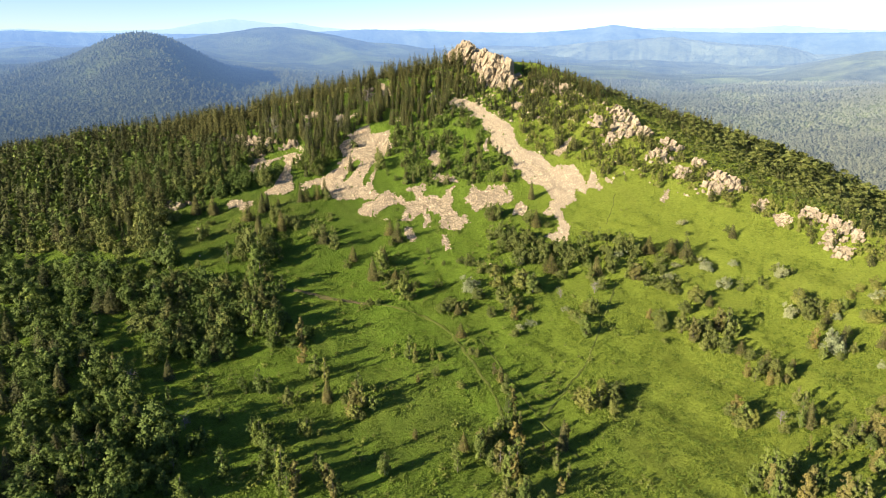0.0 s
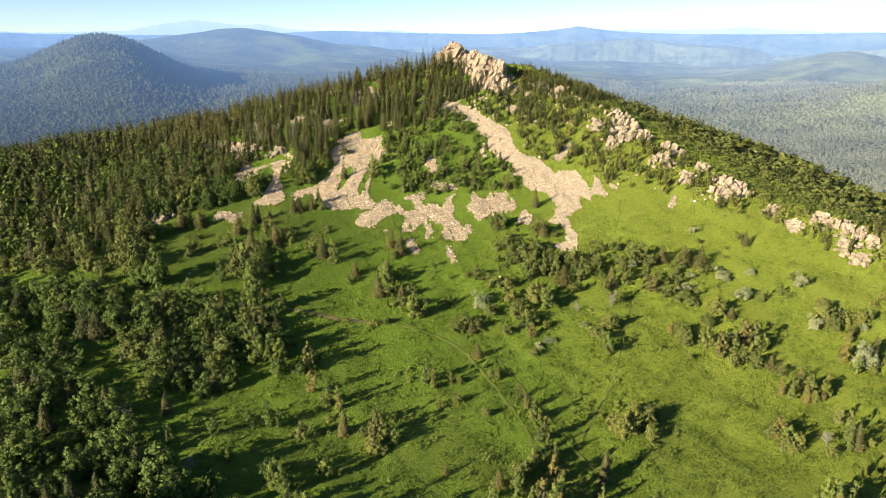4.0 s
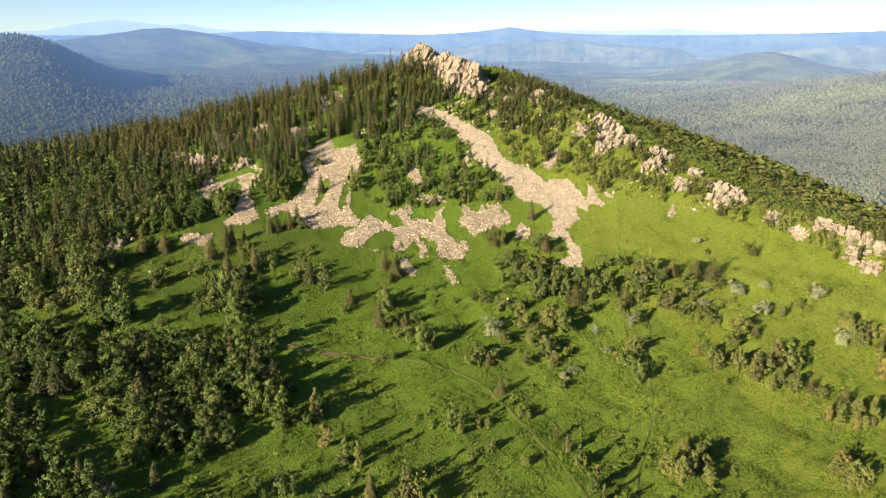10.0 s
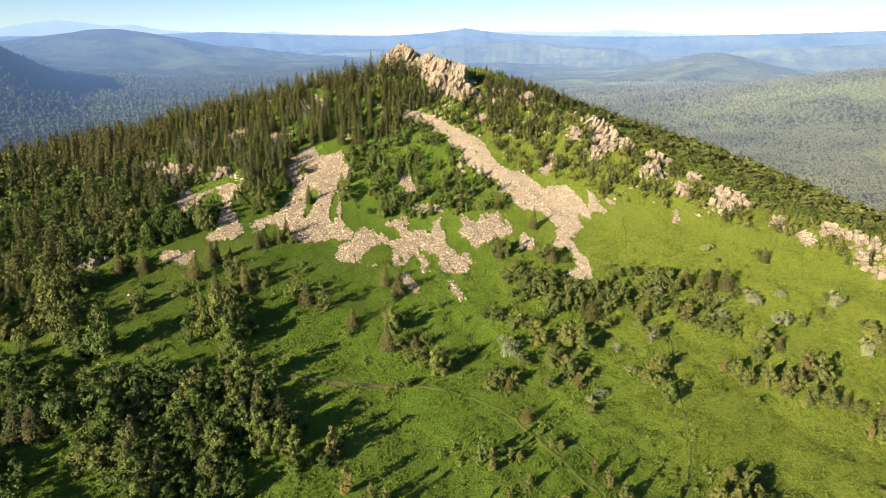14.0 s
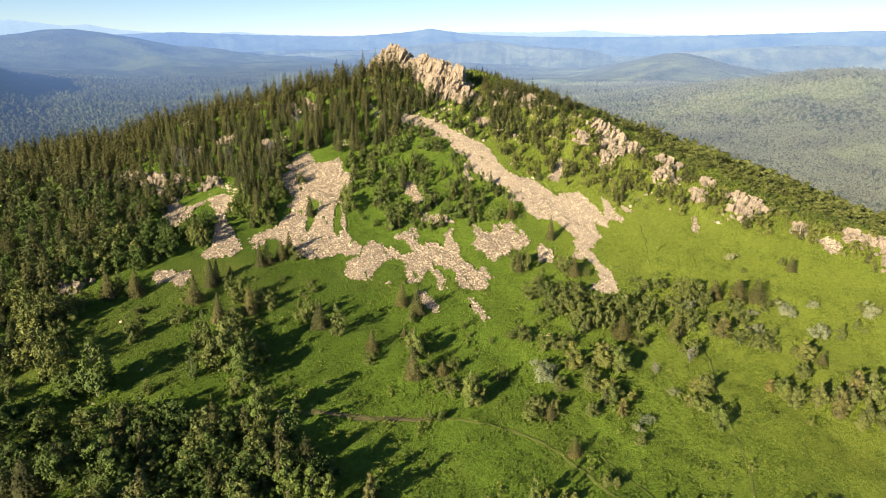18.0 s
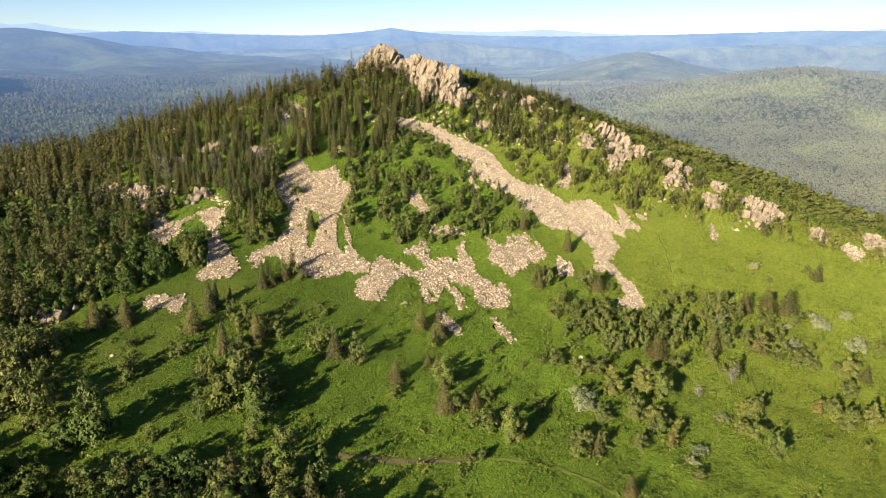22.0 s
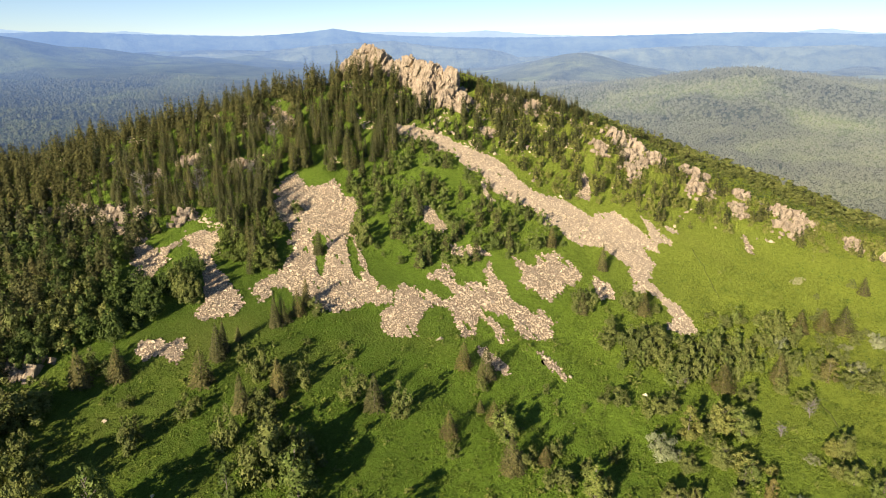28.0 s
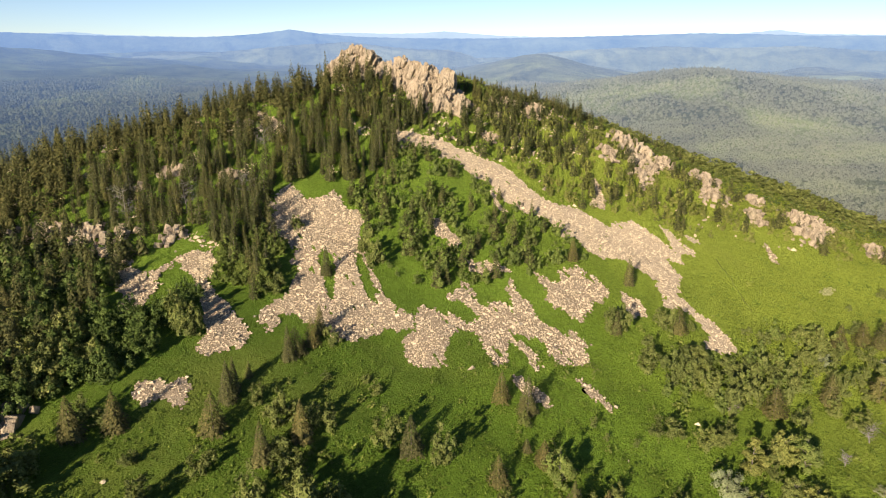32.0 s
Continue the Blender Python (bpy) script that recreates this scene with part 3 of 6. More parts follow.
BIRCHES_G = ((33.2, 118.8, 2.7, 2), (-83.5, 118.9, 1.9, 3.3), (-66, 118.9, 3.2, 2.2), (-58.6, 130.9, 5.4, 1.8), (-29.7, 131.4, 4.2, 2.1),
    (-38.5, 120.1, 1.6, 1.1), (30.7, 120.3, 3.9, 2.2), (-34.2, 120.5, 2.8, 1.1), (-55.8, 132.9, 4.1, 3), (70.3, 121.5, 3.4, 1.8),
    (27.1, 121.5, 3.3, 2.2), (32.7, 121.5, 1.5, 2), (-82.4, 121.7, 3.7, 3.9), (33.9, 121.8, 2.7, 2.5), (-16.8, 122.3, 4, 1.6),
    (-39.8, 122.6, 2.1, 1.8), (-7.3, 135.8, 5, 1.7), (12.7, 124.4, 3.5, 1.6), (13.8, 124.4, 1.6, 1.1), (35.3, 125.4, 2.7, 2.9),
    (3.6, 125.5, 1.6, 1.6), (32.7, 126.4, 2.8, 2.5), (-31.1, 138.9, 5.6, 2.2), (-36.7, 139.2, 5.6, 2.7))
BIRCHES_H = ((-5.1, 127.4, 1.7, 0.9), (11.8, 128.3, 2.9, 1.6), (-77.3, 140.6, 4.1, 2.3), (69.7, 128.8, 2.3, 1.8), (68.1, 129.1, 2.9, 1.8),
    (-1.1, 129.4, 2.4, 0.9), (-1.7, 129.5, 1.6, 1.6), (71.8, 129.5, 1.6, 1.7), (-39.1, 141.5, 5.6, 3.1), (-89.9, 141.7, 5.3, 5),
    (-42.5, 142.1, 7.5, 3.8), (84, 142.3, 4.4, 2.3), (65.7, 130.4, 3, 1.4), (72.8, 130.5, 3.5, 2.1), (-50.2, 130.5, 3.4, 2.9),
    (-70.8, 130.6, 2.1, 2.6), (-88.2, 143.3, 4.9, 3.8), (10.9, 131.7, 2.4, 1.2), (70.5, 131.9, 3.5, 2.4), (64.8, 132.5, 3, 1.7),
    (74.4, 132.5, 3, 1.7), (-49.1, 132.8, 2.1, 3), (-44.5, 133.2, 2.9, 2.4), (68.1, 133.2, 2.9, 2.4))
BIRCHES_I = ((-46.3, 133.2, 3.4, 3.6), (-94.8, 145.9, 4.8, 4.5), (-6, 134.4, 3.7, 1.5), (58, 146.5, 5.2, 2.9), (-45, 146.8, 5, 3.2),
    (-86.8, 135.8, 3.2, 4.9), (-2.3, 136, 2.4, 1), (33.3, 148.1, 4.5, 2.6), (-0.5, 136.2, 1.7, 1.2), (66.5, 148.2, 5.9, 2.9),
    (-7.9, 136.6, 1.7, 1.2), (-37.5, 137, 2.9, 2.5), (87, 137.2, 1.7, 1.5), (83.3, 137.2, 3.7, 1.5), (56.3, 149.6, 4.5, 2.9),
    (-32.7, 137.7, 2.3, 2.5), (7.6, 138, 1.8, 1.2), (-34.7, 138.2, 1.7, 1.7), (65.2, 150.2, 5.2, 2.9), (90.8, 138.5, 2.4, 1.7), (68, 139, 2.3, 2.3),
    (6.4, 139, 1.7, 1.7), (-67.9, 151.5, 7.7, 4.9), (-82.7, 140.1, 3, 1.9))
BIRCHES_J = ((-74.1, 152.5, 6.8, 4.1), (-30.3, 141.3, 3, 2.5), (-96.8, 141.4, 3.3, 5), (64, 141.6, 3.6, 3.2), (5.2, 142.2, 1.1, 1.3),
    (82.7, 142.2, 1.7, 1.8), (-98.7, 154.3, 5, 5.4), (59.3, 142.7, 3.1, 2.3), (-81.2, 154.8, 5.9, 4.1), (-76.5, 155.3, 4.4, 4.1),
    (61.6, 143.7, 3.8, 2.3), (92.9, 144.9, 2.4, 1.8), (-104.9, 157.7, 5.8, 5.5), (51.2, 145.8, 1.3, 1.8), (16.5, 146.3, 1.7, 2.3),
    (-46.1, 158.7, 8, 4.1), (68.3, 147.8, 3.9, 1.8), (61.8, 148, 3.8, 2.9), (88.2, 148.3, 2.5, 1.8), (-9.7, 160.4, 5.4, 3.5), (101.3, 149.6, 3, 3.3),
    (61.2, 150.3, 3.1, 3.3), (99.8, 150.6, 2.5, 2), (51.9, 150.7, 3.9, 2.7))
BIRCHES_K = ((-78.6, 163, 5.3, 4.4), (-86.4, 151.8, 2.6, 1.3), (-87.9, 152, 3.9, 2.1), (32.7, 152.3, 3.1, 3), (66.9, 153.2, 2.9, 2.7),
    (52, 153.4, 3.3, 2), (88, 153.4, 3.2, 2.4), (23, 165.9, 4.7, 4.8), (17.3, 154.1, 3.3, 1.9), (-0.5, 154.5, 2.5, 2), (31.7, 154.5, 2.4, 3),
    (94.7, 154.6, 3.2, 2.5), (-84.4, 166.9, 5.3, 4.9), (52.5, 154.9, 3.2, 3), (11.8, 155, 2.6, 1.9), (96.9, 155.1, 3.3, 2.1),
    (91.7, 155.4, 3.3, 1.9), (13.4, 167.8, 4.7, 4.1), (20.7, 167.8, 4.8, 3.8), (50.7, 156, 2.4, 3), (88, 156.1, 3.9, 2.8), (1.5, 156.6, 3.1, 3.4),
    (5, 156.7, 2.6, 2.1), (91.2, 157.1, 3.2, 2.8))
BIRCHES_L = ((-17.9, 157.2, 1.8, 1.9), (-15.8, 157.3, 1.8, 2.5), (36.4, 157.3, 4, 2.8), (16.9, 157.7, 3.3, 2.2), (15.5, 157.7, 2.5, 2.8),
    (59.5, 157.7, 3.2, 2.8), (21.5, 158.2, 1.5, 3.4), (-93.9, 170.2, 5.4, 5.1), (35.2, 158.3, 2.6, 2.1), (88, 159.2, 3.9, 3.5), (3, 159.3, 1.7, 3.1),
    (17.8, 159.8, 3.3, 3.9), (-48.5, 172.3, 7, 5.1), (-107.7, 160.4, 3.8, 4.2), (51.3, 172.5, 4.2, 4.2), (-8.3, 160.6, 4, 2.8),
    (-40.1, 161.1, 3.8, 2.3), (-72.7, 173.1, 9.5, 5.6), (-76.6, 173.2, 4.8, 4.5), (15.1, 161.6, 4, 2.8), (-57.1, 173.9, 5, 2.5),
    (8.9, 162.4, 2.6, 4.4), (63.9, 162.5, 4, 3.6), (-16.5, 174.5, 5.3, 3.3))
BIRCHES_M = ((89.5, 162.6, 2.2, 2.8), (45.2, 175.3, 5, 3.4), (-86.5, 175.6, 4.2, 3), (-52.4, 176.1, 9, 5.5), (-12.1, 164.5, 3.3, 3.2),
    (63.3, 165, 1.8, 2.9), (-47.4, 177.2, 4.9, 3.8), (-14.3, 165.3, 2.6, 2.6), (45.1, 177.8, 4.8, 3.5), (16.2, 165.9, 2.2, 2.9),
    (-44.1, 166.3, 2.6, 2.2), (34, 178.3, 5.5, 3.4), (76.8, 166.4, 3.4, 2.6), (-6.7, 166.6, 2.2, 1.9), (21.1, 178.6, 6, 4.3),
    (59.5, 166.7, 2.6, 2.6), (83.4, 166.7, 2, 1.7), (-75.4, 167.3, 1.5, 3.7), (-1.3, 167.3, 2.2, 1.9), (27.4, 179.3, 4.7, 3.4),
    (-46.2, 179.5, 5.5, 3.5), (-81, 179.7, 8.6, 4), (24.3, 179.8, 5.4, 2.7), (-96.5, 167.9, 2.6, 2.9))
BIRCHES_N = ((-49.6, 168, 3.4, 2.9), (82.5, 168.2, 2.7, 2.1), (57.7, 168.3, 3.2, 4.4), (41.5, 168.5, 3.3, 4.5), (19.3, 168.7, 2.6, 2.6),
    (39.5, 180.7, 4.8, 3.5), (-15.2, 169.3, 3.2, 3.2), (39.5, 169.6, 1.9, 2.1), (-88.5, 169.8, 3.2, 4.4), (61.8, 169.8, 2.7, 2.2),
    (-50, 181.9, 5.8, 3.9), (-102, 182.1, 4.8, 6.2), (-10, 170.2, 2.8, 2.2), (54, 170.2, 4, 4.1), (-30.5, 182.9, 6, 4), (-104.1, 171, 2.9, 3.3),
    (-64.5, 171.2, 2.7, 2.1), (52.7, 183.2, 5, 4.4), (32.6, 183.3, 4.8, 3.5), (21.6, 183.4, 4.6, 4), (91.3, 171.6, 1.9, 2.2),
    (-81.2, 183.6, 7.4, 4.7), (49, 183.7, 5.8, 3.7), (-94.8, 183.8, 7.4, 4.4))
BIRCHES_O = ((-56, 184, 5.8, 3.5), (39.3, 172.4, 3.4, 3.4), (-79.1, 184.4, 4.7, 3.2), (31.7, 172.9, 3.1, 3.3), (88.3, 173.3, 2, 2.1),
    (10.7, 173.6, 3.3, 4.2), (-25.5, 173.7, 2.5, 3), (13, 173.7, 2.6, 3), (49.4, 173.7, 2, 2.3), (15.3, 174.2, 3.3, 3.8), (52.5, 187, 4.4, 3.2),
    (-68.9, 187.2, 5.3, 3.2), (16.3, 187.3, 5.4, 3.2), (19.4, 187.5, 5.3, 4.1), (58.7, 176, 3.5, 2.9), (50.7, 176.1, 3.5, 2.4),
    (-36.2, 188.6, 4.9, 3.5), (22.9, 188.9, 4.1, 5.8), (54.8, 177.3, 2.8, 2.1), (7.1, 177.4, 3, 3.1), (0.1, 177.8, 1.5, 1.2),
    (-44.1, 177.9, 1.9, 2.5), (4.8, 178.3, 1.9, 2.8), (59.1, 178.9, 1.9, 2.8))
BIRCHES_P = ((-56.8, 179.3, 2, 2.3), (67.1, 179.5, 2.6, 3.9), (-3.8, 180.1, 1.2, 0.9), (70.6, 180.5, 2, 3.1), (7.2, 180.8, 1.2, 2.2),
    (-86.7, 192.9, 8.8, 6), (45.6, 181.2, 3.6, 2.8), (33.9, 181.3, 2.8, 2.2), (60.7, 181.7, 2.7, 3.7), (-4.2, 182.8, 1.8, 1.5),
    (36.3, 183.3, 2.6, 3.5), (45.4, 183.9, 3.3, 2.8), (39.1, 184, 2.8, 2.8), (-50.3, 184.7, 3.1, 3.1), (-49.5, 196.9, 5.1, 2.9),
    (19.3, 185.1, 3.5, 3.5), (-82.2, 197.3, 5.1, 5.5), (28.2, 185.8, 3.6, 3.5), (-14.7, 186.1, 2, 2.9), (65.3, 186.8, 2.9, 3.1),
    (40, 186.8, 1.2, 2.2), (26, 198.9, 4.2, 3.7), (32.4, 187.1, 2.8, 3.2), (-48.4, 188.3, 2.1, 2.2))
BIRCHES_Q = ((36.6, 188.3, 1.1, 3.2), (51.2, 188.5, 3.5, 4), (16.2, 200.7, 5, 2.3), (13.6, 200.9, 5.1, 3.2), (-50.2, 189, 3.7, 3.2),
    (-80.5, 189.3, 1.3, 1.9), (-67.9, 189.3, 3.5, 3.5), (-122, 201.5, 4.5, 5.1), (25.4, 189.8, 2.7, 4), (42.4, 190.1, 2.8, 3), (46.7, 190.5, 2, 3.3),
    (14.1, 190.9, 4, 4.9), (-82.1, 190.9, 3.6, 3.8), (-50.8, 191.3, 2.6, 3.3), (-60.6, 192.1, 3.1, 3.2), (71, 192.6, 1.3, 2.3), (82.6, 193, 2.1, 2),
    (-50.9, 193.1, 1.5, 2.2), (41.6, 193.8, 1.5, 3.3), (17, 193.9, 3.3, 3.5), (-42.8, 193.9, 3.9, 2.9), (-44.8, 195.3, 3.4, 3.3),
    (18.6, 196.4, 1.7, 1.7), (-68.7, 196.8, 1.9, 3.2))
BIRCHES_R = ((-46.7, 196.8, 2.8, 4.2), (-104.5, 197.8, 3.9, 2), (31, 197.9, 1.8, 1.7), (-33.7, 198.9, 2.1, 2.5), (25.2, 200.7, 2.9, 2.9),
    (-51.2, 201.3, 3.4, 2.6), (-34.1, 201.8, 1.4, 1.9), (-81.3, 214.8, 4.6, 2.9), (17, 203.3, 3.4, 3.7), (-79.8, 215.3, 5.8, 4.1),
    (-39.8, 204.4, 1.4, 1.9), (-71.4, 204.8, 2.7, 2.8), (-78.2, 217.2, 4.7, 3), (-84.6, 217.3, 7.1, 3.5), (-112.7, 205.5, 3.4, 6.9),
    (-71.6, 217.6, 4.9, 2.5), (-73.9, 206.2, 3.8, 3.4), (-58.2, 220.2, 5.7, 3.9), (-59.2, 221.5, 7.1, 3.3), (-77.3, 223.3, 4.3, 3.1),
    (-36.5, 211.4, 3.1, 2.6), (-75.6, 226.8, 4.3, 3.2), (-69.9, 217.9, 2.3, 2.5), (-21.8, 230.8, 6.6, 3.1))
BIRCHES_S = ((-73.6, 219.5, 3.5, 3.1), (-56.7, 220.1, 4, 2.1), (-21.7, 235.2, 4.1, 2.2), (-79.7, 228, 3.6, 3.9), (-41.6, 228.2, 3.5, 3.4),
    (-42.5, 229.2, 2.6, 2.1), (14.1, 229.6, 2.9, 3.3), (12.8, 234.3, 3.7, 2.7), (-32, 247.7, 3.1, 2.6))
CONIFERS_A = ((-68, 92.9, 4.7, 2.5), (-63.1, 97.8, 4.3, 2.6), (-57.5, 89.1, 4, 2.7), (21.3, 106.7, 5.3, 2.2), (73.1, 107.7, 4.2, 2.2),
    (68.3, 113.1, 5, 1.9), (3.6, 104.8, 3, 1.8), (-73.7, 118.9, 6.7, 3), (-22.5, 119.7, 4.5, 2.2), (-65.8, 124.7, 4.6, 2.3),
    (-80.2, 129.3, 5.8, 3.3), (-55.1, 124.7, 3.9, 2.5), (-73.8, 128.3, 3.4, 2.5), (89.9, 141.7, 4.5, 1.8), (70.1, 135.2, 3.6, 2.7),
    (-78.1, 151.2, 6.6, 4.8), (98.1, 140.5, 3.7, 2.3), (67, 141.2, 3, 2.3), (4.1, 146.2, 3.1, 2.1), (-87.6, 158.5, 4.5, 4.2), (91, 151.2, 3.2, 2.1),
    (3.6, 155.4, 2.5, 2.7), (-18.3, 168.9, 7.5, 3.1), (66.8, 160.6, 2.6, 2.5))
CONIFERS_B = ((41.3, 175.1, 5, 3.3), (29.3, 176.7, 4.6, 4), (-45.6, 166.4, 2.6, 2.9), (-12.4, 169.2, 2.6, 3.2), (67.7, 182.7, 5.2, 4.2),
    (63.8, 184.4, 4.4, 3.5), (58.1, 185.4, 4.4, 3.8), (-33.4, 186.2, 5.2, 3.5), (-12.8, 188.2, 6.2, 3.4), (-24.4, 177.6, 3.8, 2.8),
    (-110.7, 189.9, 6, 4.1), (-16.2, 178.7, 3.4, 2.8), (-53, 190.8, 9.5, 2.8), (-15.4, 191.8, 4.5, 2.9), (-47, 193.1, 6.3, 2.9),
    (-17.1, 181.8, 1.9, 3.1), (27.6, 197.7, 4.7, 3), (-57.9, 198, 5.7, 3.7), (14.8, 200.6, 4.2, 2.3), (83.3, 190.4, 3.7, 2.6),
    (-54.9, 203.4, 6.5, 2.9), (-69.9, 203.5, 7.5, 3.1), (-75.4, 203.8, 11.6, 3.5), (-53.7, 204.8, 4.9, 2.1))
CONIFERS_C = ((-44.4, 209.3, 5.2, 2), (-42.9, 210.5, 4.3, 3.2), (-39.7, 212.3, 4.5, 2.6), (27.9, 212.7, 5.5, 2), (-37.6, 214.4, 4.9, 1.9),
    (-51, 207.4, 2.4, 1.2), (20.5, 222.3, 4.2, 2.8), (-31.2, 230.5, 4.9, 2.4), (-71.3, 233.4, 6.7, 2.7), (-84.1, 235.4, 7.2, 3.3))
WILLOWS_A = ((86.5, 139.7, 5, 2.5), (93.6, 132.8, 1.6, 1.8), (87.9, 141.3, 3.8, 1.9), (18.2, 150.2, 1.1, 2), (21.1, 151.8, 1.2, 3.2),
    (94.1, 152.1, 1.8, 1.9), (84.1, 155.2, 3.3, 2.1), (30.2, 157.8, 1, 2.5), (106.6, 158, 2.4, 3.5), (8.8, 164.9, 1.1, 2.6), (6.7, 166.2, 3.7, 4.1),
    (73.3, 168.7, 2.8, 3.7), (88.8, 171, 3.4, 3), (59.7, 172.7, 1.8, 3.7), (72, 175.9, 2, 2.1), (78.8, 177.1, 1.7, 2.1), (71.1, 177.5, 2.7, 3.1),
    (63.7, 178.9, 1.2, 2.3), (48.8, 182.7, 1.8, 3.7), (71, 198, 1.6, 2.7))
# ---- ground, one polar sheet round the mountain ----
CX, CY = 0.0, 190.0


def ground_sheet():
    near = np.arange(0.8, 150, 1.7)
    far = [near[-1]]
    while far[-1] < 4700:
        far.append(far[-1] * 1.027 + 0.4)
    radius = np.concatenate([near, far[1:]])
    front = np.radians(np.arange(-62, 66, 0.16))
    back = np.radians(np.arange(66, 298, 0.8))
    az = np.concatenate([front, back])
    R, A = np.meshgrid(radius, az, indexing="ij")
    x, y = CX + R * np.sin(A), CY + R * np.cos(A)
    z = height(x, y)
    nr, na = R.shape
    verts = np.stack([x, y, z], -1).reshape(-1, 3)
    i, j = np.meshgrid(np.arange(nr - 1), np.arange(na), indexing="ij")
    k = (j + 1) % na
    faces = np.stack([i * na + j, i * na + k, (i + 1) * na + k, (i + 1) * na + j], -1).reshape(-1, 4)
    fr = R[:-1].ravel()
    fz = z[:-1].ravel()
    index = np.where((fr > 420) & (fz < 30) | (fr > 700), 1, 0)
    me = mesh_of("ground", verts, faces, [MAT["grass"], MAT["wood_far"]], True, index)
    return tagged(new("ground", me), "grassy mountain slope above a wide wooded valley", "ground", kind="structure")


ground_sheet()


def far_ridge(name, label, r0, depth, line, mat, rough):
    """A chain of hills far away: line is (azimuth, height of the skyline)."""
    az = np.arange(-66, 66, 0.12)
    rows = np.linspace(-1, 1, 21)
    top = np.interp(az, [p for p, _ in line], [z for _, z in line])
    soft = np.hanning(9)
    top = np.convolve(np.pad(top, 4, mode="edge"), soft / soft.sum(), "valid")
    a, w = np.meshgrid(az, rows, indexing="ij")
    prof = np.clip(1 - np.abs(w) ** 1.5, 0, 1)
    # spurs and gullies on the flanks
    spur = 16 * ripple(a * 40, w * 60 + 30, 97) + 9 * ripple(a * 40 + w * 40, w * 50, 37)
    z = -30 + (30 + top[:, None]) * prof + spur * prof * np.abs(w) + rough * (0.6 * ripple(a * 40, w * 50, 37) + 0.4 * ripple(a * 40 - w * 30, w * 60 + 40, 13))
    r = r0 + depth * w
    v = np.stack([r * np.sin(np.radians(a)), r * np.cos(np.radians(a)), z], -1).reshape(-1, 3)
    n, m = a.shape
    i, j = np.meshgrid(np.arange(n - 1), np.arange(m - 1), indexing="ij")
    f = np.stack([i * m + j, (i + 1) * m + j, (i + 1) * m + j + 1, i * m + j + 1], -1).reshape(-1, 4)
    tagged(new(name, mesh_of(name, v, f, mat, True)), label, "hills", kind="structure")


far_ridge("backdrop_blue_hills", "long wooded ridge along the horizon, blue with painted haze", 4250, 420,
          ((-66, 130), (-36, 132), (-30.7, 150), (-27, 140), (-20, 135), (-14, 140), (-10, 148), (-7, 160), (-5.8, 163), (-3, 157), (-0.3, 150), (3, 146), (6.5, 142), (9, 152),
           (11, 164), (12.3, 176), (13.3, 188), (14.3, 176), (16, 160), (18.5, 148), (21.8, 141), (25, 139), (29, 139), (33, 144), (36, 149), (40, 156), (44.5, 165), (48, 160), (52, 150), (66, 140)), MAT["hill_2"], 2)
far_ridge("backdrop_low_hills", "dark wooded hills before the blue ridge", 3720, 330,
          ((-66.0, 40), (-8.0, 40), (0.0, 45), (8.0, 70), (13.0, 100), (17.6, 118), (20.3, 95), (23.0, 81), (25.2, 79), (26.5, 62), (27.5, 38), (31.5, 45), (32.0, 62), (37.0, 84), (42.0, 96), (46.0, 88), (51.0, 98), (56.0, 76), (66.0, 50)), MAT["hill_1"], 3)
far_ridge("backdrop_pale_mountains", "distant mountains on the horizon, pale with painted haze", 4720, 180,
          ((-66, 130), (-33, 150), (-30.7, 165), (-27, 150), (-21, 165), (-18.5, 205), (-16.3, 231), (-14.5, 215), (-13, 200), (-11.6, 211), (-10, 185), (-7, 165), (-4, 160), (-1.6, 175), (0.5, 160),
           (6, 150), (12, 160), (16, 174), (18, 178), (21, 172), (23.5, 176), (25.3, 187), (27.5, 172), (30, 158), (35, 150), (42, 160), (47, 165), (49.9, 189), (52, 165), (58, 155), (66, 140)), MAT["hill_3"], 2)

# ---- scree ----
SCREES = (
    ("scree_run", "long pale stone run down the green slope", (SCREE_RUN_TOP, SCREE_RUN_FOOT, RUN_HEAD, RUN_BRANCH, RUN_FINGER, RUN_FINGER_TIP, RUN_FOOT)),
    ("scree_field", "broad pale boulder field below the spruces", (SCREE_WEST,)),
    ("scree_field", "rounded lobe of pale boulders on grass", (LOBE_A,)),
    ("scree_field", "wide lobe of pale boulders with grassy gaps", (LOBE_B, LOBE_B_EAST)),
    ("scree_field", "pale boulder patch among green shrubs", (LOBE_C, LOBE_C_TAIL, LOBE_D)),
    ("scree_patch", "narrow strip of pale stones in the meadow", (PATCH_SMALL,)),
    ("scree_patch", "small stone patch beside a lone spruce", (PATCH_LOW,)),
    ("scree_patch", "shaded boulder patch at the edge of the wood", (PATCH_W1, PATCH_W2)),
    ("scree_patch", "broken boulder patch below the wooded cliffs", (PATCH_W3, PATCH_W4)),
    ("scree_patch", "grey boulder patch at the foot of the slope", (PATCH_W5,)),
    ("scree_patch", "small stony clearing among shrubs", (PATCH_U1, PATCH_U4)),
    ("scree_patch", "bare stony streak on the upper slope", (PATCH_U2, PATCH_U7, PATCH_U8)),
    ("scree_patch", "bare stony ground high under the crags", (PATCH_U3, PATCH_U5)),
)


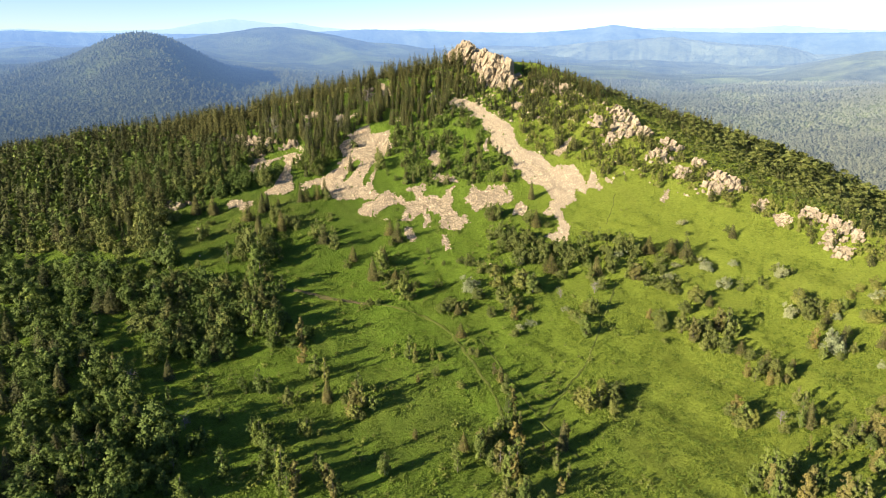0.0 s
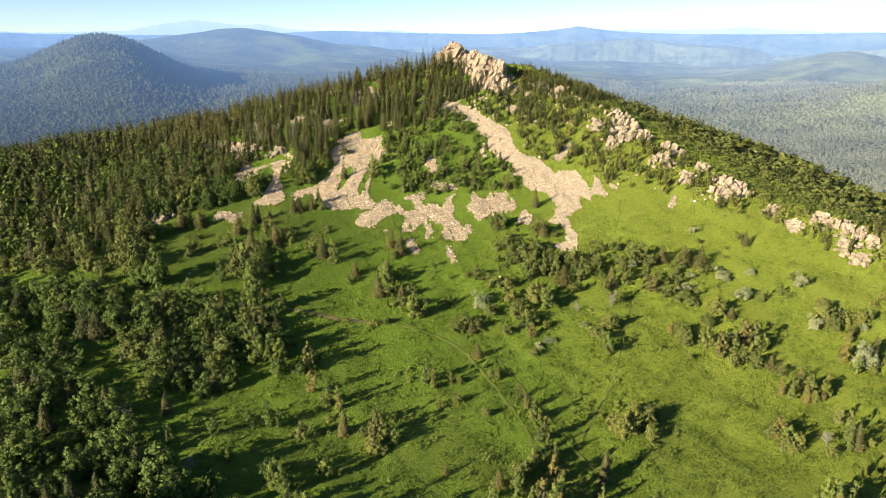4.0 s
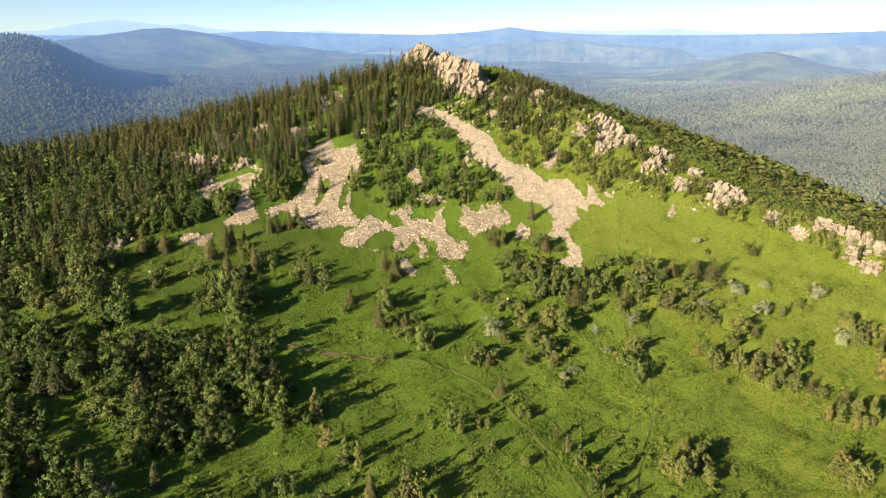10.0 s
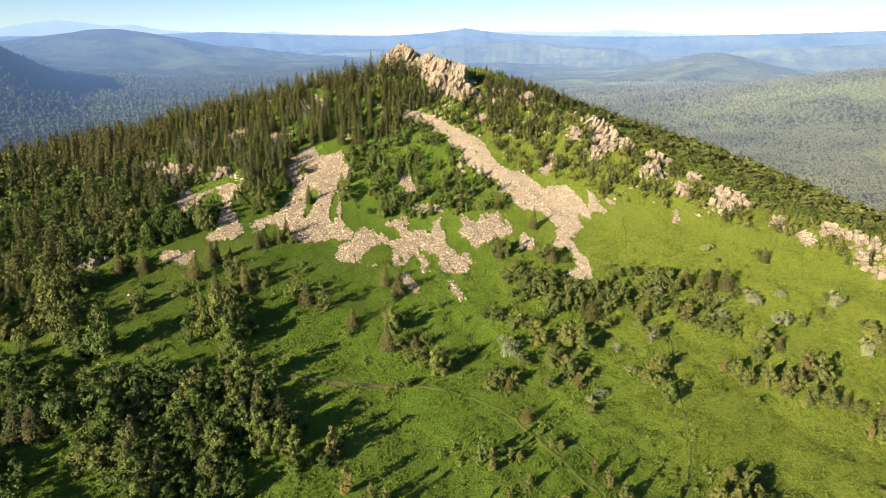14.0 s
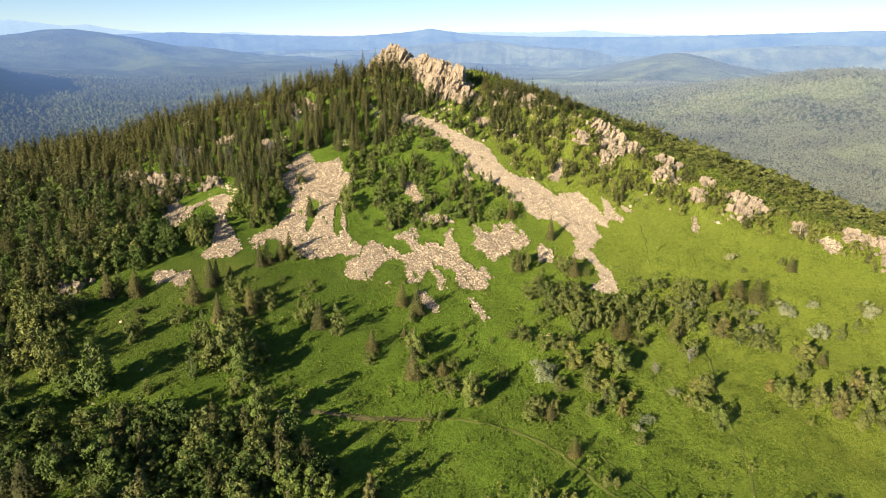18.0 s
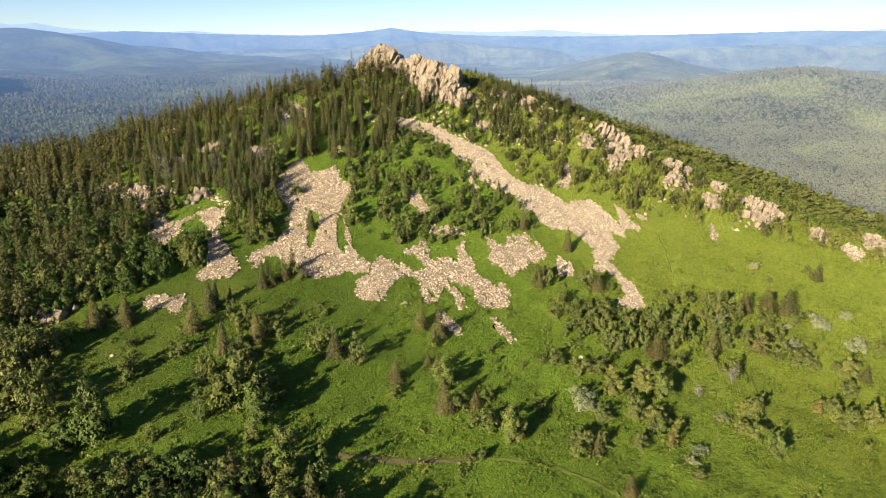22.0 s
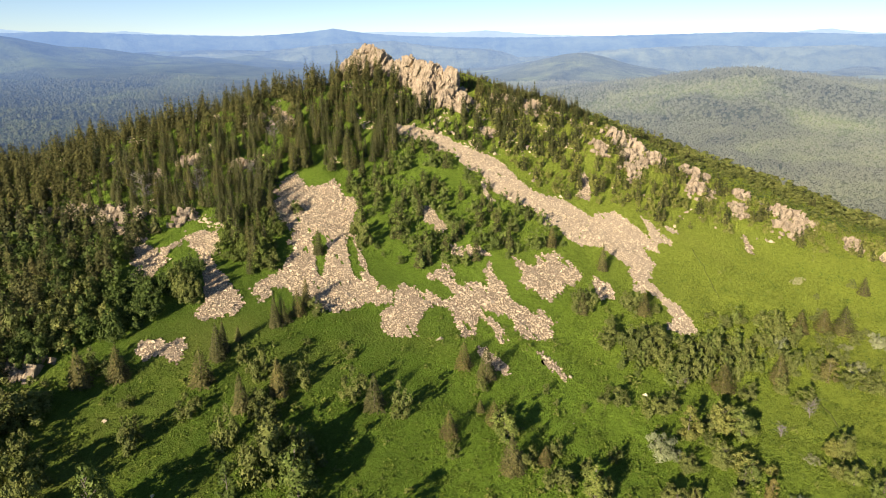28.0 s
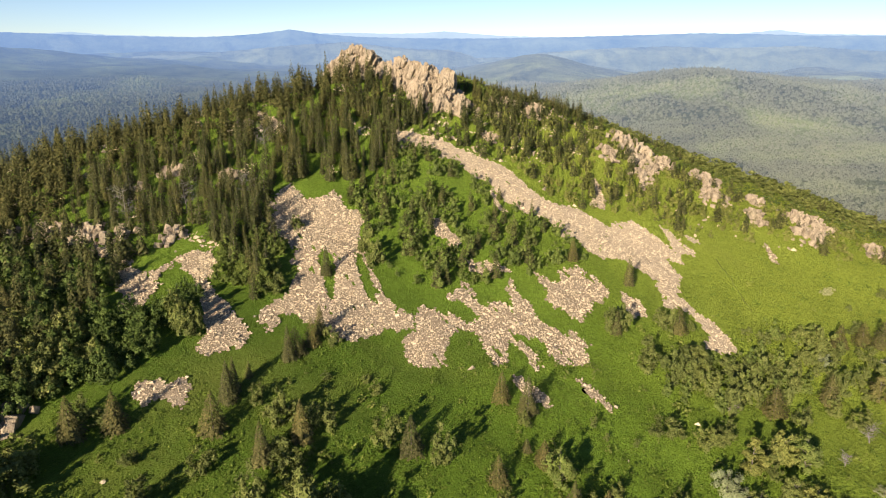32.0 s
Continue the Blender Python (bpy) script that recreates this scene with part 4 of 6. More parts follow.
def pebble(seed):
    """An angular block with about thirty faces."""
    r = np.random.default_rng(seed)
    bm = bmesh.new()
    pts = r.normal(size=(9, 3))
    pts /= np.linalg.norm(pts, axis=1)[:, None]
    pts *= r.uniform(0.75, 1.1, (9, 1)) * np.array([0.60, 0.46, 0.36])
    for p in pts:
        bm.verts.new(p)
    got = bmesh.ops.convex_hull(bm, input=bm.verts)
    bmesh.ops.delete(bm, geom=[e for e in got["geom_interior"] if isinstance(e, bmesh.types.BMVert)], context="VERTS")
    bm.verts.index_update()
    v = np.array([q.co for q in bm.verts])
    f = np.array([[q.index for q in t.verts] for t in bm.faces])
    bm.free()
    return v, f


PEBBLES = [pebble(s) for s in range(9)]
PEBBLE_MESH = [mesh_of("stone", v, f, MAT["stone"]) for v, f in PEBBLES]


def turns(n, flat):
    """Random rotation matrices, mostly about the upright axis."""
    a, b, c = rng.uniform(0, 6.283, n), rng.normal(0, flat, n), rng.normal(0, flat, n)
    ca, sa, cb, sb, cc, sc = np.cos(a), np.sin(a), np.cos(b), np.sin(b), np.cos(c), np.sin(c)
    o, e = np.zeros(n), np.ones(n)
    rz = np.stack([ca, -sa, o, sa, ca, o, o, o, e], -1).reshape(-1, 3, 3)
    ry = np.stack([cb, o, sb, o, e, o, -sb, o, cb], -1).reshape(-1, 3, 3)
    rx = np.stack([e, o, o, o, cc, -sc, o, sc, cc], -1).reshape(-1, 3, 3)
    return rz @ ry @ rx


def merged(shapes, which, place, rot, size):
    """One vertex and face array out of many turned and scaled copies."""
    vs, fs, base = [], [], 0
    for k, (v, f) in enumerate(shapes):
        m = np.where(which == k)[0]
        if not len(m):
            continue
        w = np.einsum("nij,vj->nvi", rot[m], v) * np.reshape(size[m], (len(m), 1, -1)) + place[m][:, None]
        vs.append(w.reshape(-1, 3))
        fs.append((f[None] + (np.arange(len(m)) * len(v))[:, None, None]).reshape(-1, f.shape[1]) + base)
        base += len(m) * len(v)
    return np.vstack(vs), np.vstack(fs)


def scree(name, label, polys):
    root = empty_at(name, *polys[0][0], float(height(*polys[0][0])))
    tagged(root, label, "scree", "stone runs on the slope")
    at = Vector(root.location)
    cell = 0.45
    px, py = [], []
    for poly in polys:
        p = np.array(poly)
        gx, gy = np.meshgrid(np.arange(p[:, 0].min() - 1, p[:, 0].max() + 1, cell), np.arange(p[:, 1].min() - 1, p[:, 1].max() + 1, cell), indexing="ij")
        wob = 0.45 * ripple(gx, gy * 0.5, 4.0) + 0.35 * ripple(gx + 3, gy, 1.3)
        holes = ripple(gx * 1.6 + 0.3 * gy, gy * 0.35, 9) + 0.5 * ripple(gx * 2.2, gy * 0.5 + 20, 5) > (1.25 if name == "scree_run" else 1.0)
        holes |= inside(ISLE_A, gx, gy) | inside(ISLE_B, gx, gy)
        ok = inside(poly, gx + wob, gy + 0.5 * ripple(gx * 1.5 + 9, gy * 0.4, 4.0) + 0.35 * ripple(gx, gy + 7, 1.5)) & ~holes
        i, j = np.where(ok)
        ny = gx.shape[1] + 1
        corner = np.stack([i * ny + j, (i + 1) * ny + j, (i + 1) * ny + j + 1, i * ny + j + 1], -1)
        used, faces = np.unique(corner, return_inverse=True)
        vx, vy = gx[0, 0] + (used // ny) * cell, gy[0, 0] + (used % ny) * cell
        vx, vy = vx + 0.16 * ripple(vx, vy, 1.1), vy + 0.16 * ripple(vx + 4, vy, 1.2)
        verts = np.stack([vx, vy, height(vx, vy) + 0.12 + 0.05 * ripple(vx, vy, 1.7)], -1) - np.array(at)
        faces = faces.reshape(-1, 4)
        px.append(gx[ok]), py.append(gy[ok])
        part("stone_bed", mesh_of("stone_bed", verts, faces, MAT["run_bed" if name == "scree_run" else "gravel"], True), root, "fine rubble between the boulders")["kind"] = "stuff"
    x, y = np.concatenate(px), np.concatenate(py)
    x, y = np.concatenate([x, x + 0.22]), np.concatenate([y, y + 0.22])
    keep = rng.random(len(x)) < 0.80
    x, y = x[keep], y[keep]
    x, y = x + rng.uniform(0, 0.34, len(x)), y + rng.uniform(0, 0.34, len(x))
    fine = 0.85 if name == "scree_run" else 1.0
    size = (fine * rng.lognormal(-1.08, 0.38, len(x)) * (1 + 0.25 * ripple(x, y, 7))).clip(0.18, 1.1)
    place = np.stack([x, y, height(x, y) + 0.10 + 0.12 * size], -1) - np.array(at)
    return root, place, size


STONE_JOBS = [scree(*row) for row in SCREES]

# ---- crags ----


def rock_mass(seed, size, lean=0.35, cuts=54, rough=0.05, fine=4):
    """A jagged slab-sided crag: a ball cut by many planes that follow the tilted strata."""
    r = np.random.default_rng(seed)
    bm = bmesh.new()
    bmesh.ops.create_icosphere(bm, subdivisions=fine, radius=1)
    v = np.array([q.co for q in bm.verts])
    nrm = v.copy()
    strata = np.array([0.75, -0.15, 0.62 + lean])
    strata /= np.linalg.norm(strata)
    for _ in range(cuts):
        n = r.normal(size=3)
        if r.random() < 0.62:
            n = np.cross(strata, n) + r.normal(size=3) * 0.12
        n /= np.linalg.norm(n)
        over = v @ n - r.uniform(0.46, 0.86)
        v = v - np.clip(over, 0, 9)[:, None] * n * 0.97
    # ribs and cracks along the strata
    side = np.cross(strata, (0.2, 1, 0.1))
    side /= np.linalg.norm(side)
    a, b, c = v @ side, v @ np.cross(strata, side), v @ strata
    crack = np.abs(((a * 3.7 + 0.9 * np.sin(b * 3.1 + c * 2) + 0.4 * np.sin(c * 6 + a)) % 1) - 0.5) * 2
    crack2 = np.abs(((a * 11.7 + 0.35 * np.sin(b * 7 + c * 2) + 0.3) % 1) - 0.5) * 2
    ledge = np.abs(((c * 3.3 + 0.4 * np.sin(a * 5)) % 1) - 0.5) * 2
    d = -0.07 * np.exp(-(crack / 0.2) ** 2) - 0.05 * np.exp(-(crack2 / 0.25) ** 2) - 0.08 * np.exp(-(ledge / 0.2) ** 2) + rough * 0.5 * ripple(a * 3, b * 3 + c, 1.1) + rough * 0.3 * ripple(a * 3 + 5, c * 3 - b, 0.43)
    v = v + nrm * d[:, None]
    v = v + r.normal(size=v.shape) * 0.012
    f = np.array([[q.index for q in t.verts] for t in bm.faces])
    bm.free()
    return v * np.array(size), f


def crag(name, label, x, y, masses, sink=0.25, mat="crag"):
    z = float(height(x, y))
    root = tagged(empty_at(name, x, y, z), label, "rock", "crags on the crest")
    for seed, dx, dy, dz, sx, sy, sz, turn in masses:
        v, f = rock_mass(seed, (sx, sy, sz), fine=5 if sz > 4.9 else 4)
        me = mesh_of("rock_face", v, f, MAT[mat])
        ob = part("rock_face", me, root)
        ob.location = (dx, dy, float(height(x + dx, y + dy)) - z + dz)
        ob.rotation_euler = (0, 0, radians(turn))
    return root


# the summit's masses: place, height of the top, half sizes and turn
SUMMIT_TOPS = ((20, 3.5, 330, 95.2, 4.5, 5, 8, 10), (11, 10, 327.5, 100.6, 5.5, 5.5, 10, 10), (27, 7, 328, 98.6, 5, 5, 9, 30), (28, 12.2, 319, 98.4, 4.5, 5, 9, 60), (29, 14.5, 313.5, 94.6, 4.5, 5, 9, 15),
               (30, 17.5, 306.5, 97.3, 4.5, 5, 10, 50), (24, 19.5, 302.5, 96.4, 4.5, 5, 10, 15), (12, 22, 298.8, 95.3, 5, 5, 10, -20), (13, 25.5, 294, 91.2, 5, 5, 9, 25))
SUMMIT_FACES = ((19, 28.5, 289, 86.4, 4.5, 4.5, 7, 40), (23, 7, 323, 94.5, 5, 5, 9, -10), (14, 9.5, 315, 92, 5, 5, 8, -8), (15, 14.5, 303.5, 91, 5.5, 5, 9, 12), (16, 18.5, 296, 89.5, 5.5, 5, 9, 30),
                (17, 22.5, 290.5, 86, 5, 5, 8, 5), (18, 12.5, 300.5, 86.5, 5, 5, 7, -15), (21, 17, 292.5, 85, 5, 4, 6, 5))
SUMMIT = [(seed, x - 10, y - 322, top - 0.7 * sz - float(height(x, y)), sx * 1.25, sy * 1.2, sz, turn) for seed, x, y, top, sx, sy, sz, turn in SUMMIT_TOPS + SUMMIT_FACES]
crag("summit_crag", "jagged tan summit crag with tilted cracked slabs", 10, 322, SUMMIT)

CREST = ((42, 288, 4.0, 3.6), (49, 281, 3.0, 2.6), (70.5, 258.5, 9.5, 4.2), (66, 253.5, 4.5, 2.6), (81.4, 244.6, 4.2, 2.8), (75, 235.5, 3.2, 3.0), (87.5, 233, 2.2, 2.4), (92.4, 219.6, 6.0, 3.6), (86.5, 216, 3.4, 3.2),
         (58, 258, 2.6, 2.0), (61, 247, 2.4, 1.8), (98.7, 206.2, 1.6, 2.2), (109.6, 199.3, 2.0, 2.0), (112.1, 194.1, 3.0, 2.4), (114.5, 190.1, 2.0, 1.8), (115.6, 185.6, 2.4, 2.2), (108.8, 185.7, 1.6, 1.8), (109.7, 179.7, 2.0, 1.8), (79.6, 225.6, 2.0, 2.2))


def slab(seed):
    """An angular block: the hull of a skewed box with broken corners."""
    r = np.random.default_rng(seed)
    bm = bmesh.new()
    for sx in (-1, 1):
        for sy in (-1, 1):
            for sz in (-1, 1):
                p = np.array([sx, sy, sz]) * r.uniform(0.55, 1.0, 3)
                bm.verts.new(p)
                bm.verts.new(p * np.array([r.uniform(0.6, 0.95), 1.0, r.uniform(0.75, 1.05)]))
    for _ in range(5):
        d = r.normal(size=3)
        bm.verts.new(d / np.linalg.norm(d) * 1.05)
    got = bmesh.ops.convex_hull(bm, input=bm.verts)
    bmesh.ops.delete(bm, geom=[e for e in got["geom_interior"] if isinstance(e, bmesh.types.BMVert)], context="VERTS")
    me = bpy.data.meshes.new("rock_slab")
    bm.to_mesh(me)
    bm.free()
    me.materials.append(MAT["crag"])
    return me


SLABS = [slab(400 + i) for i in range(14)]


def outcrop(name, label, x, y, w, h, seed, heading=-52, blocks=9):
    """A broken rib of bedrock: rows of tilted slabs standing side by side, small blocks along their foot."""
    r = np.random.default_rng(seed)
    z = float(height(x, y))
    root = tagged(empty_at(name, x, y, z), label, "rock", "crags on the crest")
    ca, sa = math.cos(radians(heading)), math.sin(radians(heading))

    def put(piece, me, along, across, up, scale, turn):
        dx, dy = along * ca - across * sa, along * sa + across * ca
        ob = part(piece, me, root)
        ob.matrix_basis = Matrix.LocRotScale((dx, dy, float(height(x + dx, y + dy)) - z + up), turn, Vector(scale))

    n = max(5, int(w * 2.3))
    for row, (across, tall) in enumerate(((0.7, 0.50), (-0.9, 0.52), (-2.6, 0.46), (-4.4, 0.36))):
        for i in range(n):
            along = ((i + 0.5) / n * 2 - 1) * w + r.normal(0, 0.5)
            if row > 1 and r.random() < 0.25 * row:
                continue
            s = h * tall * r.uniform(0.7, 1.15) * (1.05 - 0.45 * (along / w) ** 2)
            turn = Euler((radians(r.normal(-30, 7)), radians(r.normal(18, 7)), radians(heading + 12 + r.normal(0, 10))))
            put("rock_face", SLABS[int(r.integers(14))], along, across + r.normal(0, 0.6), -0.05 * s, (r.uniform(0.5, 1.1), r.uniform(1.0, 1.8), s), turn)
    for i in range(blocks):
        s = r.uniform(0.3, 0.8)
        turn = Euler((radians(r.normal(12, 14)), radians(r.normal(-10, 14)), r.uniform(0, 6.283)))
        put("rock_block", SLABS[int(r.integers(14))], r.uniform(-1.1, 1.1) * w, r.normal(-4.0, 1.5), 0.1 * s, (s * r.uniform(0.7, 1.2), s * r.uniform(0.5, 0.9), s * r.uniform(0.6, 1.0)), turn)


for q, (x, y, w, h) in enumerate(CREST):
    outcrop("rock_outcrop", "weathered tan rock outcrop on the grassy crest", x, y, w, h, 500 + q, -58 if w > 5 else -40, 8)

# boulders and ledges below the summit face
r = np.random.default_rng(91)
summit = [o for o in scene.objects if o.name == "summit_crag"][0]
# tilted plates along the strata on its sunny faces
for _, dx, dy, dz, sx, sy, sz, _ in SUMMIT:
    foot = float(height(10 + dx, 322 + dy)) - summit.location.z + dz
    for i in range(14):
        a, e = radians(r.uniform(170, 330)), radians(r.uniform(5, 80))
        ob = part("rock_face", SLABS[int(r.integers(14))], summit)
        at = (dx + 0.50 * sx * math.cos(e) * math.cos(a), dy + 0.50 * sy * math.cos(e) * math.sin(a), foot + 0.52 * sz * math.sin(e))
        turn = Euler((radians(r.normal(-14, 7)), radians(r.normal(24, 6)), radians(-20 + r.normal(0, 12))))
        ob.matrix_basis = Matrix.LocRotScale(at, turn, Vector((r.uniform(0.3, 0.7), r.uniform(0.8, 1.6), r.uniform(1.0, 2.0))))
for i in range(40):
    t = r.random()
    dx, dy = 4 + 19 * t + r.normal(0, 1.6), -15 - 23 * t + r.normal(0, 2.2)
    s = r.uniform(0.5, 1.7)
    ob = part("rock_block", SLABS[int(r.integers(14))], summit)
    ob.matrix_basis = Matrix.LocRotScale((dx, dy, float(height(10 + dx, 322 + dy)) - summit.location.z + 0.1 * s), Euler((r.normal(0.2, 0.2), r.normal(-0.2, 0.2), r.uniform(0, 6.28))), Vector((s * 1.2, s * 0.9, s * 0.8)))
CLIFFS = ((-83.8, 212.1, 3.4, 3.6), (-72, 262, 3.4, 3.6), (-78, 266, 3.4, 3.4), (-66, 258, 2.6, 3.0), (-88, 272, 3.4, 3.2), (-56, 254, 2.2, 2.6), (-40, 276, 2.6, 2.0), (-52, 285, 2.6, 2.0), (-33, 300, 3.0, 2.0), (-62, 278, 2.6, 2.4))
for q, (x, y, w, h) in enumerate(CLIFFS):
    outcrop("cliff", "small grey-brown cliff half hidden by spruces", x, y, w, h, 600 + q, (q * 41) % 40 - 20, 4)
# ---- trees ----


def cone_trunk(h, r, bend=0.05, seg=6, rings=5, seed=0, stop=1.0):
    r_ = np.random.default_rng(seed)
    t = np.linspace(0, stop, rings)
    ox, oy = np.cumsum(r_.normal(0, bend, rings)) * t, np.cumsum(r_.normal(0, bend, rings)) * t
    a = np.arange(seg) / seg * 6.283
    v = np.stack([ox[:, None] + r * (1.03 - t)[:, None] * np.cos(a), oy[:, None] + r * (1.03 - t)[:, None] * np.sin(a), (t * h)[:, None] + 0 * a - 0.25], -1).reshape(-1, 3)
    i, j = np.meshgrid(np.arange(rings - 1), np.arange(seg), indexing="ij")
    k = (j + 1) % seg
    f = np.stack([i * seg + j, i * seg + k, (i + 1) * seg + k, (i + 1) * seg + j], -1).reshape(-1, 4)
    return v, f


def limb(p, q, r):
    """A thin three-sided limb from p to q."""
    p, q = np.array(p, float), np.array(q, float)
    d = (q - p) / (np.linalg.norm(q - p) + 1e-9)
    s = np.cross(d, (0.3, 0.2, 0.93))
    s /= np.linalg.norm(s) + 1e-9
    u = np.cross(d, s)
    ring = [r * (math.cos(k) * s + math.sin(k) * u) for k in (0, 2.09, 4.19)]
    v = np.array([p + e for e in ring] + [q + 0.35 * e for e in ring])
    f = np.array([(0, 1, 4, 3), (1, 2, 5, 4), (2, 0, 3, 5)])
    return v, f


def joined(pieces):
    vs, fs, base = [], [], 0
    for v, f in pieces:
        vs.append(v), fs.append(f + base)
        base += len(v)
    return np.vstack(vs), np.vstack(fs)


def sprays(centre, normal, size, r):
    """Small leaf sprays, one ragged triangle and one island each."""
    n = len(centre)
    nn = normal / (np.linalg.norm(normal, axis=1)[:, None] + 1e-9)
    s = np.cross(nn, r.normal(size=(n, 3)))
    s /= np.linalg.norm(s, axis=1)[:, None] + 1e-9
    u = np.cross(nn, s)
    k = np.reshape(size, (n, 1))
    a = centre - s * k * r.uniform(0.7, 1.2, (n, 1)) - u * k * 0.5
    b = centre + s * k * r.uniform(0.7, 1.2, (n, 1)) - u * k * 0.5
    c = centre + u * k * r.uniform(0.8, 1.5, (n, 1)) - nn * k * 0.4
    return np.stack([a, b, c], 1).reshape(-1, 3), np.arange(3 * n).reshape(-1, 3)


def leafy_crown(seed, h, w, stems, tufts, count, low=0.08, leaf=0.13):
    """Leaf sprays in many small tufts round a few leaning, pointed stems of uneven height, with gaps between."""
    r = np.random.default_rng(seed)
    tops = [np.array([0.0, 0.0, h])]
    for i in range(stems - 1):
        a, lean = i * 2.4 + r.uniform(-0.6, 0.6), w * r.uniform(0.17, 0.34)
        tops.append(np.array([lean * math.cos(a), lean * math.sin(a), h * r.uniform(0.5, 0.9)]))
    spread = 0.5 * w * (0.9 if stems == 1 else 0.74)
    cs, ns, ks, tips = [], [], [], []
    for i in range(tufts):
        top = tops[i % stems]
        x = r.random() ** 0.85
        t = low + (1 - low) * x
        env = ((1 - x) ** 0.6 * (0.40 + 0.60 * min(1, x / 0.22)) + 0.05) * (0.75 + 0.5 * top[2] / h)
        a, e = r.uniform(0, 6.283), math.sqrt(r.uniform(0.15, 1.1))
        out = np.array([math.cos(a), math.sin(a), 0.0])
        c = top * np.array([min(1, t * 1.5), min(1, t * 1.5), t]) + out * env * spread * e
        size = 0.5 * w * r.uniform(0.22, 0.38) * (1.1 - 0.5 * x)
        m = max(4, int(count / tufts * (size / (0.14 * w)) ** 1.3))
        d = r.normal(size=(m, 3)) + out * 0.55 + np.array([0, 0, 0.35])
        d /= np.linalg.norm(d, axis=1)[:, None]
        p = c + d * size * r.uniform(0.55, 1.12, (m, 1)) * np.array([1, 1, 1.15])
        p[:, 2] = np.maximum(p[:, 2], 0.02 * h)
        cs.append(p), ns.append(d * 0.55 + out * 0.55 + np.array([0, 0, 0.25]) + r.normal(0, 0.28, (m, 3)))
        ks.append(leaf * r.uniform(0.55, 1.4, m))
        # large shaded leaves in the heart of the tuft close it
        q = r.normal(size=(7, 3))
        q /= np.linalg.norm(q, axis=1)[:, None]
        cs.append(c + q * size * 0.42), ns.append(q), ks.append(size * r.uniform(0.42, 0.62, 7))
        tips.append(c)
    p, nn = np.vstack(cs), np.vstack(ns)
    return sprays(p, nn, np.concatenate(ks), r), tips


def needle_crown(seed, h, w, tiers, count, leaf=0.34, low=0.04, power=0.72):
    """Drooping needle fronds in uneven tiers round a tall cone."""
    r = np.random.default_rng(seed)
    t = 1 - np.sqrt(r.random(count)) * (1 - low)
    t = np.where(r.random(count) < 0.16, r.uniform(low, 1, count), t)
    a = r.uniform(0, 6.283, count)
    tier = (t * tiers + 0.25 * np.sin(3 * a + seed) + 0.12 * np.sin(7 * a)) % 1
    side = 1 + 0.16 * np.sin(2 * a + seed) + 0.12 * np.sin(5 * a + 9 * t)
    reach = 0.5 * w * ((1 - t) ** power + 0.03) * (1.06 - 0.42 * tier) * side * r.uniform(0.35, 1.08, count) ** 0.5
    out = np.stack([np.cos(a), np.sin(a), np.zeros(count)], -1)
    sid = np.stack([-np.sin(a), np.cos(a), np.zeros(count)], -1) + r.normal(0, 0.25, (count, 3))
    k = (leaf * r.uniform(0.6, 1.4, count) * (0.55 + 0.6 * (1 - t)))[:, None]
    c = out * reach[:, None] + np.array([0, 0, 1.0]) * (t * h)[:, None]
    drop = np.array([0, 0, -1.0]) * r.uniform(0.5, 1.5, (count, 1))
    v = np.stack([c - sid * k * 0.55 - out * k * 0.5, c + sid * k * 0.55 - out * k * 0.5, c + (out * 0.62 + drop) * k], 1).reshape(-1, 3)
    tip = np.array([[-0.05, 0, 0.95 * h], [0.05, 0.04, 0.95 * h], [0, 0, 1.02 * h]])
    return np.vstack([v, tip]), np.arange(3 * count + 3).reshape(-1, 3)


def tree_kind(name, crown, trunk, leaf_mat, bark_mat, label, category, top, wide):
    """A pattern tree of height top and width wide, whose meshes are shared by the copies."""
    return dict(name=name, crown=mesh_of("crown", *crown, MAT[leaf_mat]), trunk=mesh_of("trunk", *trunk, MAT[bark_mat], True), label=label, category=category, top=top, wide=wide)


def birch_kind(seed, h, w, stems, tufts, count, leaf, label, mat="birch", name="birch_tree", low=0.08, category="tree"):
    crown, tips = leafy_crown(seed, h, w, stems, tufts, count, low, leaf)
    pieces = [cone_trunk(h * 0.86, 0.014 * h + 0.02, 0.05, 6, 6, seed)]
    for c in tips[::4]:
        z = max(0.2, c[2] - 0.28 * math.hypot(c[0], c[1]) - 0.12 * h)
        pieces.append(limb((0, 0, z), c, 0.006 * h + 0.01))
    return tree_kind(name, crown, joined(pieces), mat, "bark", label, category, h, w)


BIRCH = [birch_kind(s, 5.0, w, st, tf, ct, lf, "leafy green birch with an uneven crown on the meadow", mat) for s, w, st, tf, ct, lf, mat in
         ((1, 2.7, 2, 44, 2500, 0.098, "birch"), (2, 3.5, 4, 60, 3000, 0.10, "birch"), (3, 2.3, 1, 38, 2000, 0.095, "shrub"), (4, 3.8, 5, 66, 3200, 0.102, "birch"),
          (5, 3.0, 3, 52, 2700, 0.098, "olive"), (6, 3.3, 4, 58, 2900, 0.10, "shrub"), (7, 2.5, 2, 42, 2200, 0.096, "olive"))]
def darker(kind):
    """The same tree in the deep green of the western wood."""
    crown = kind["crown"].copy()
    crown.materials[0] = MAT["alder"]
    return dict(kind, crown=crown, label="deep green leafy tree at the western edge of the meadow")


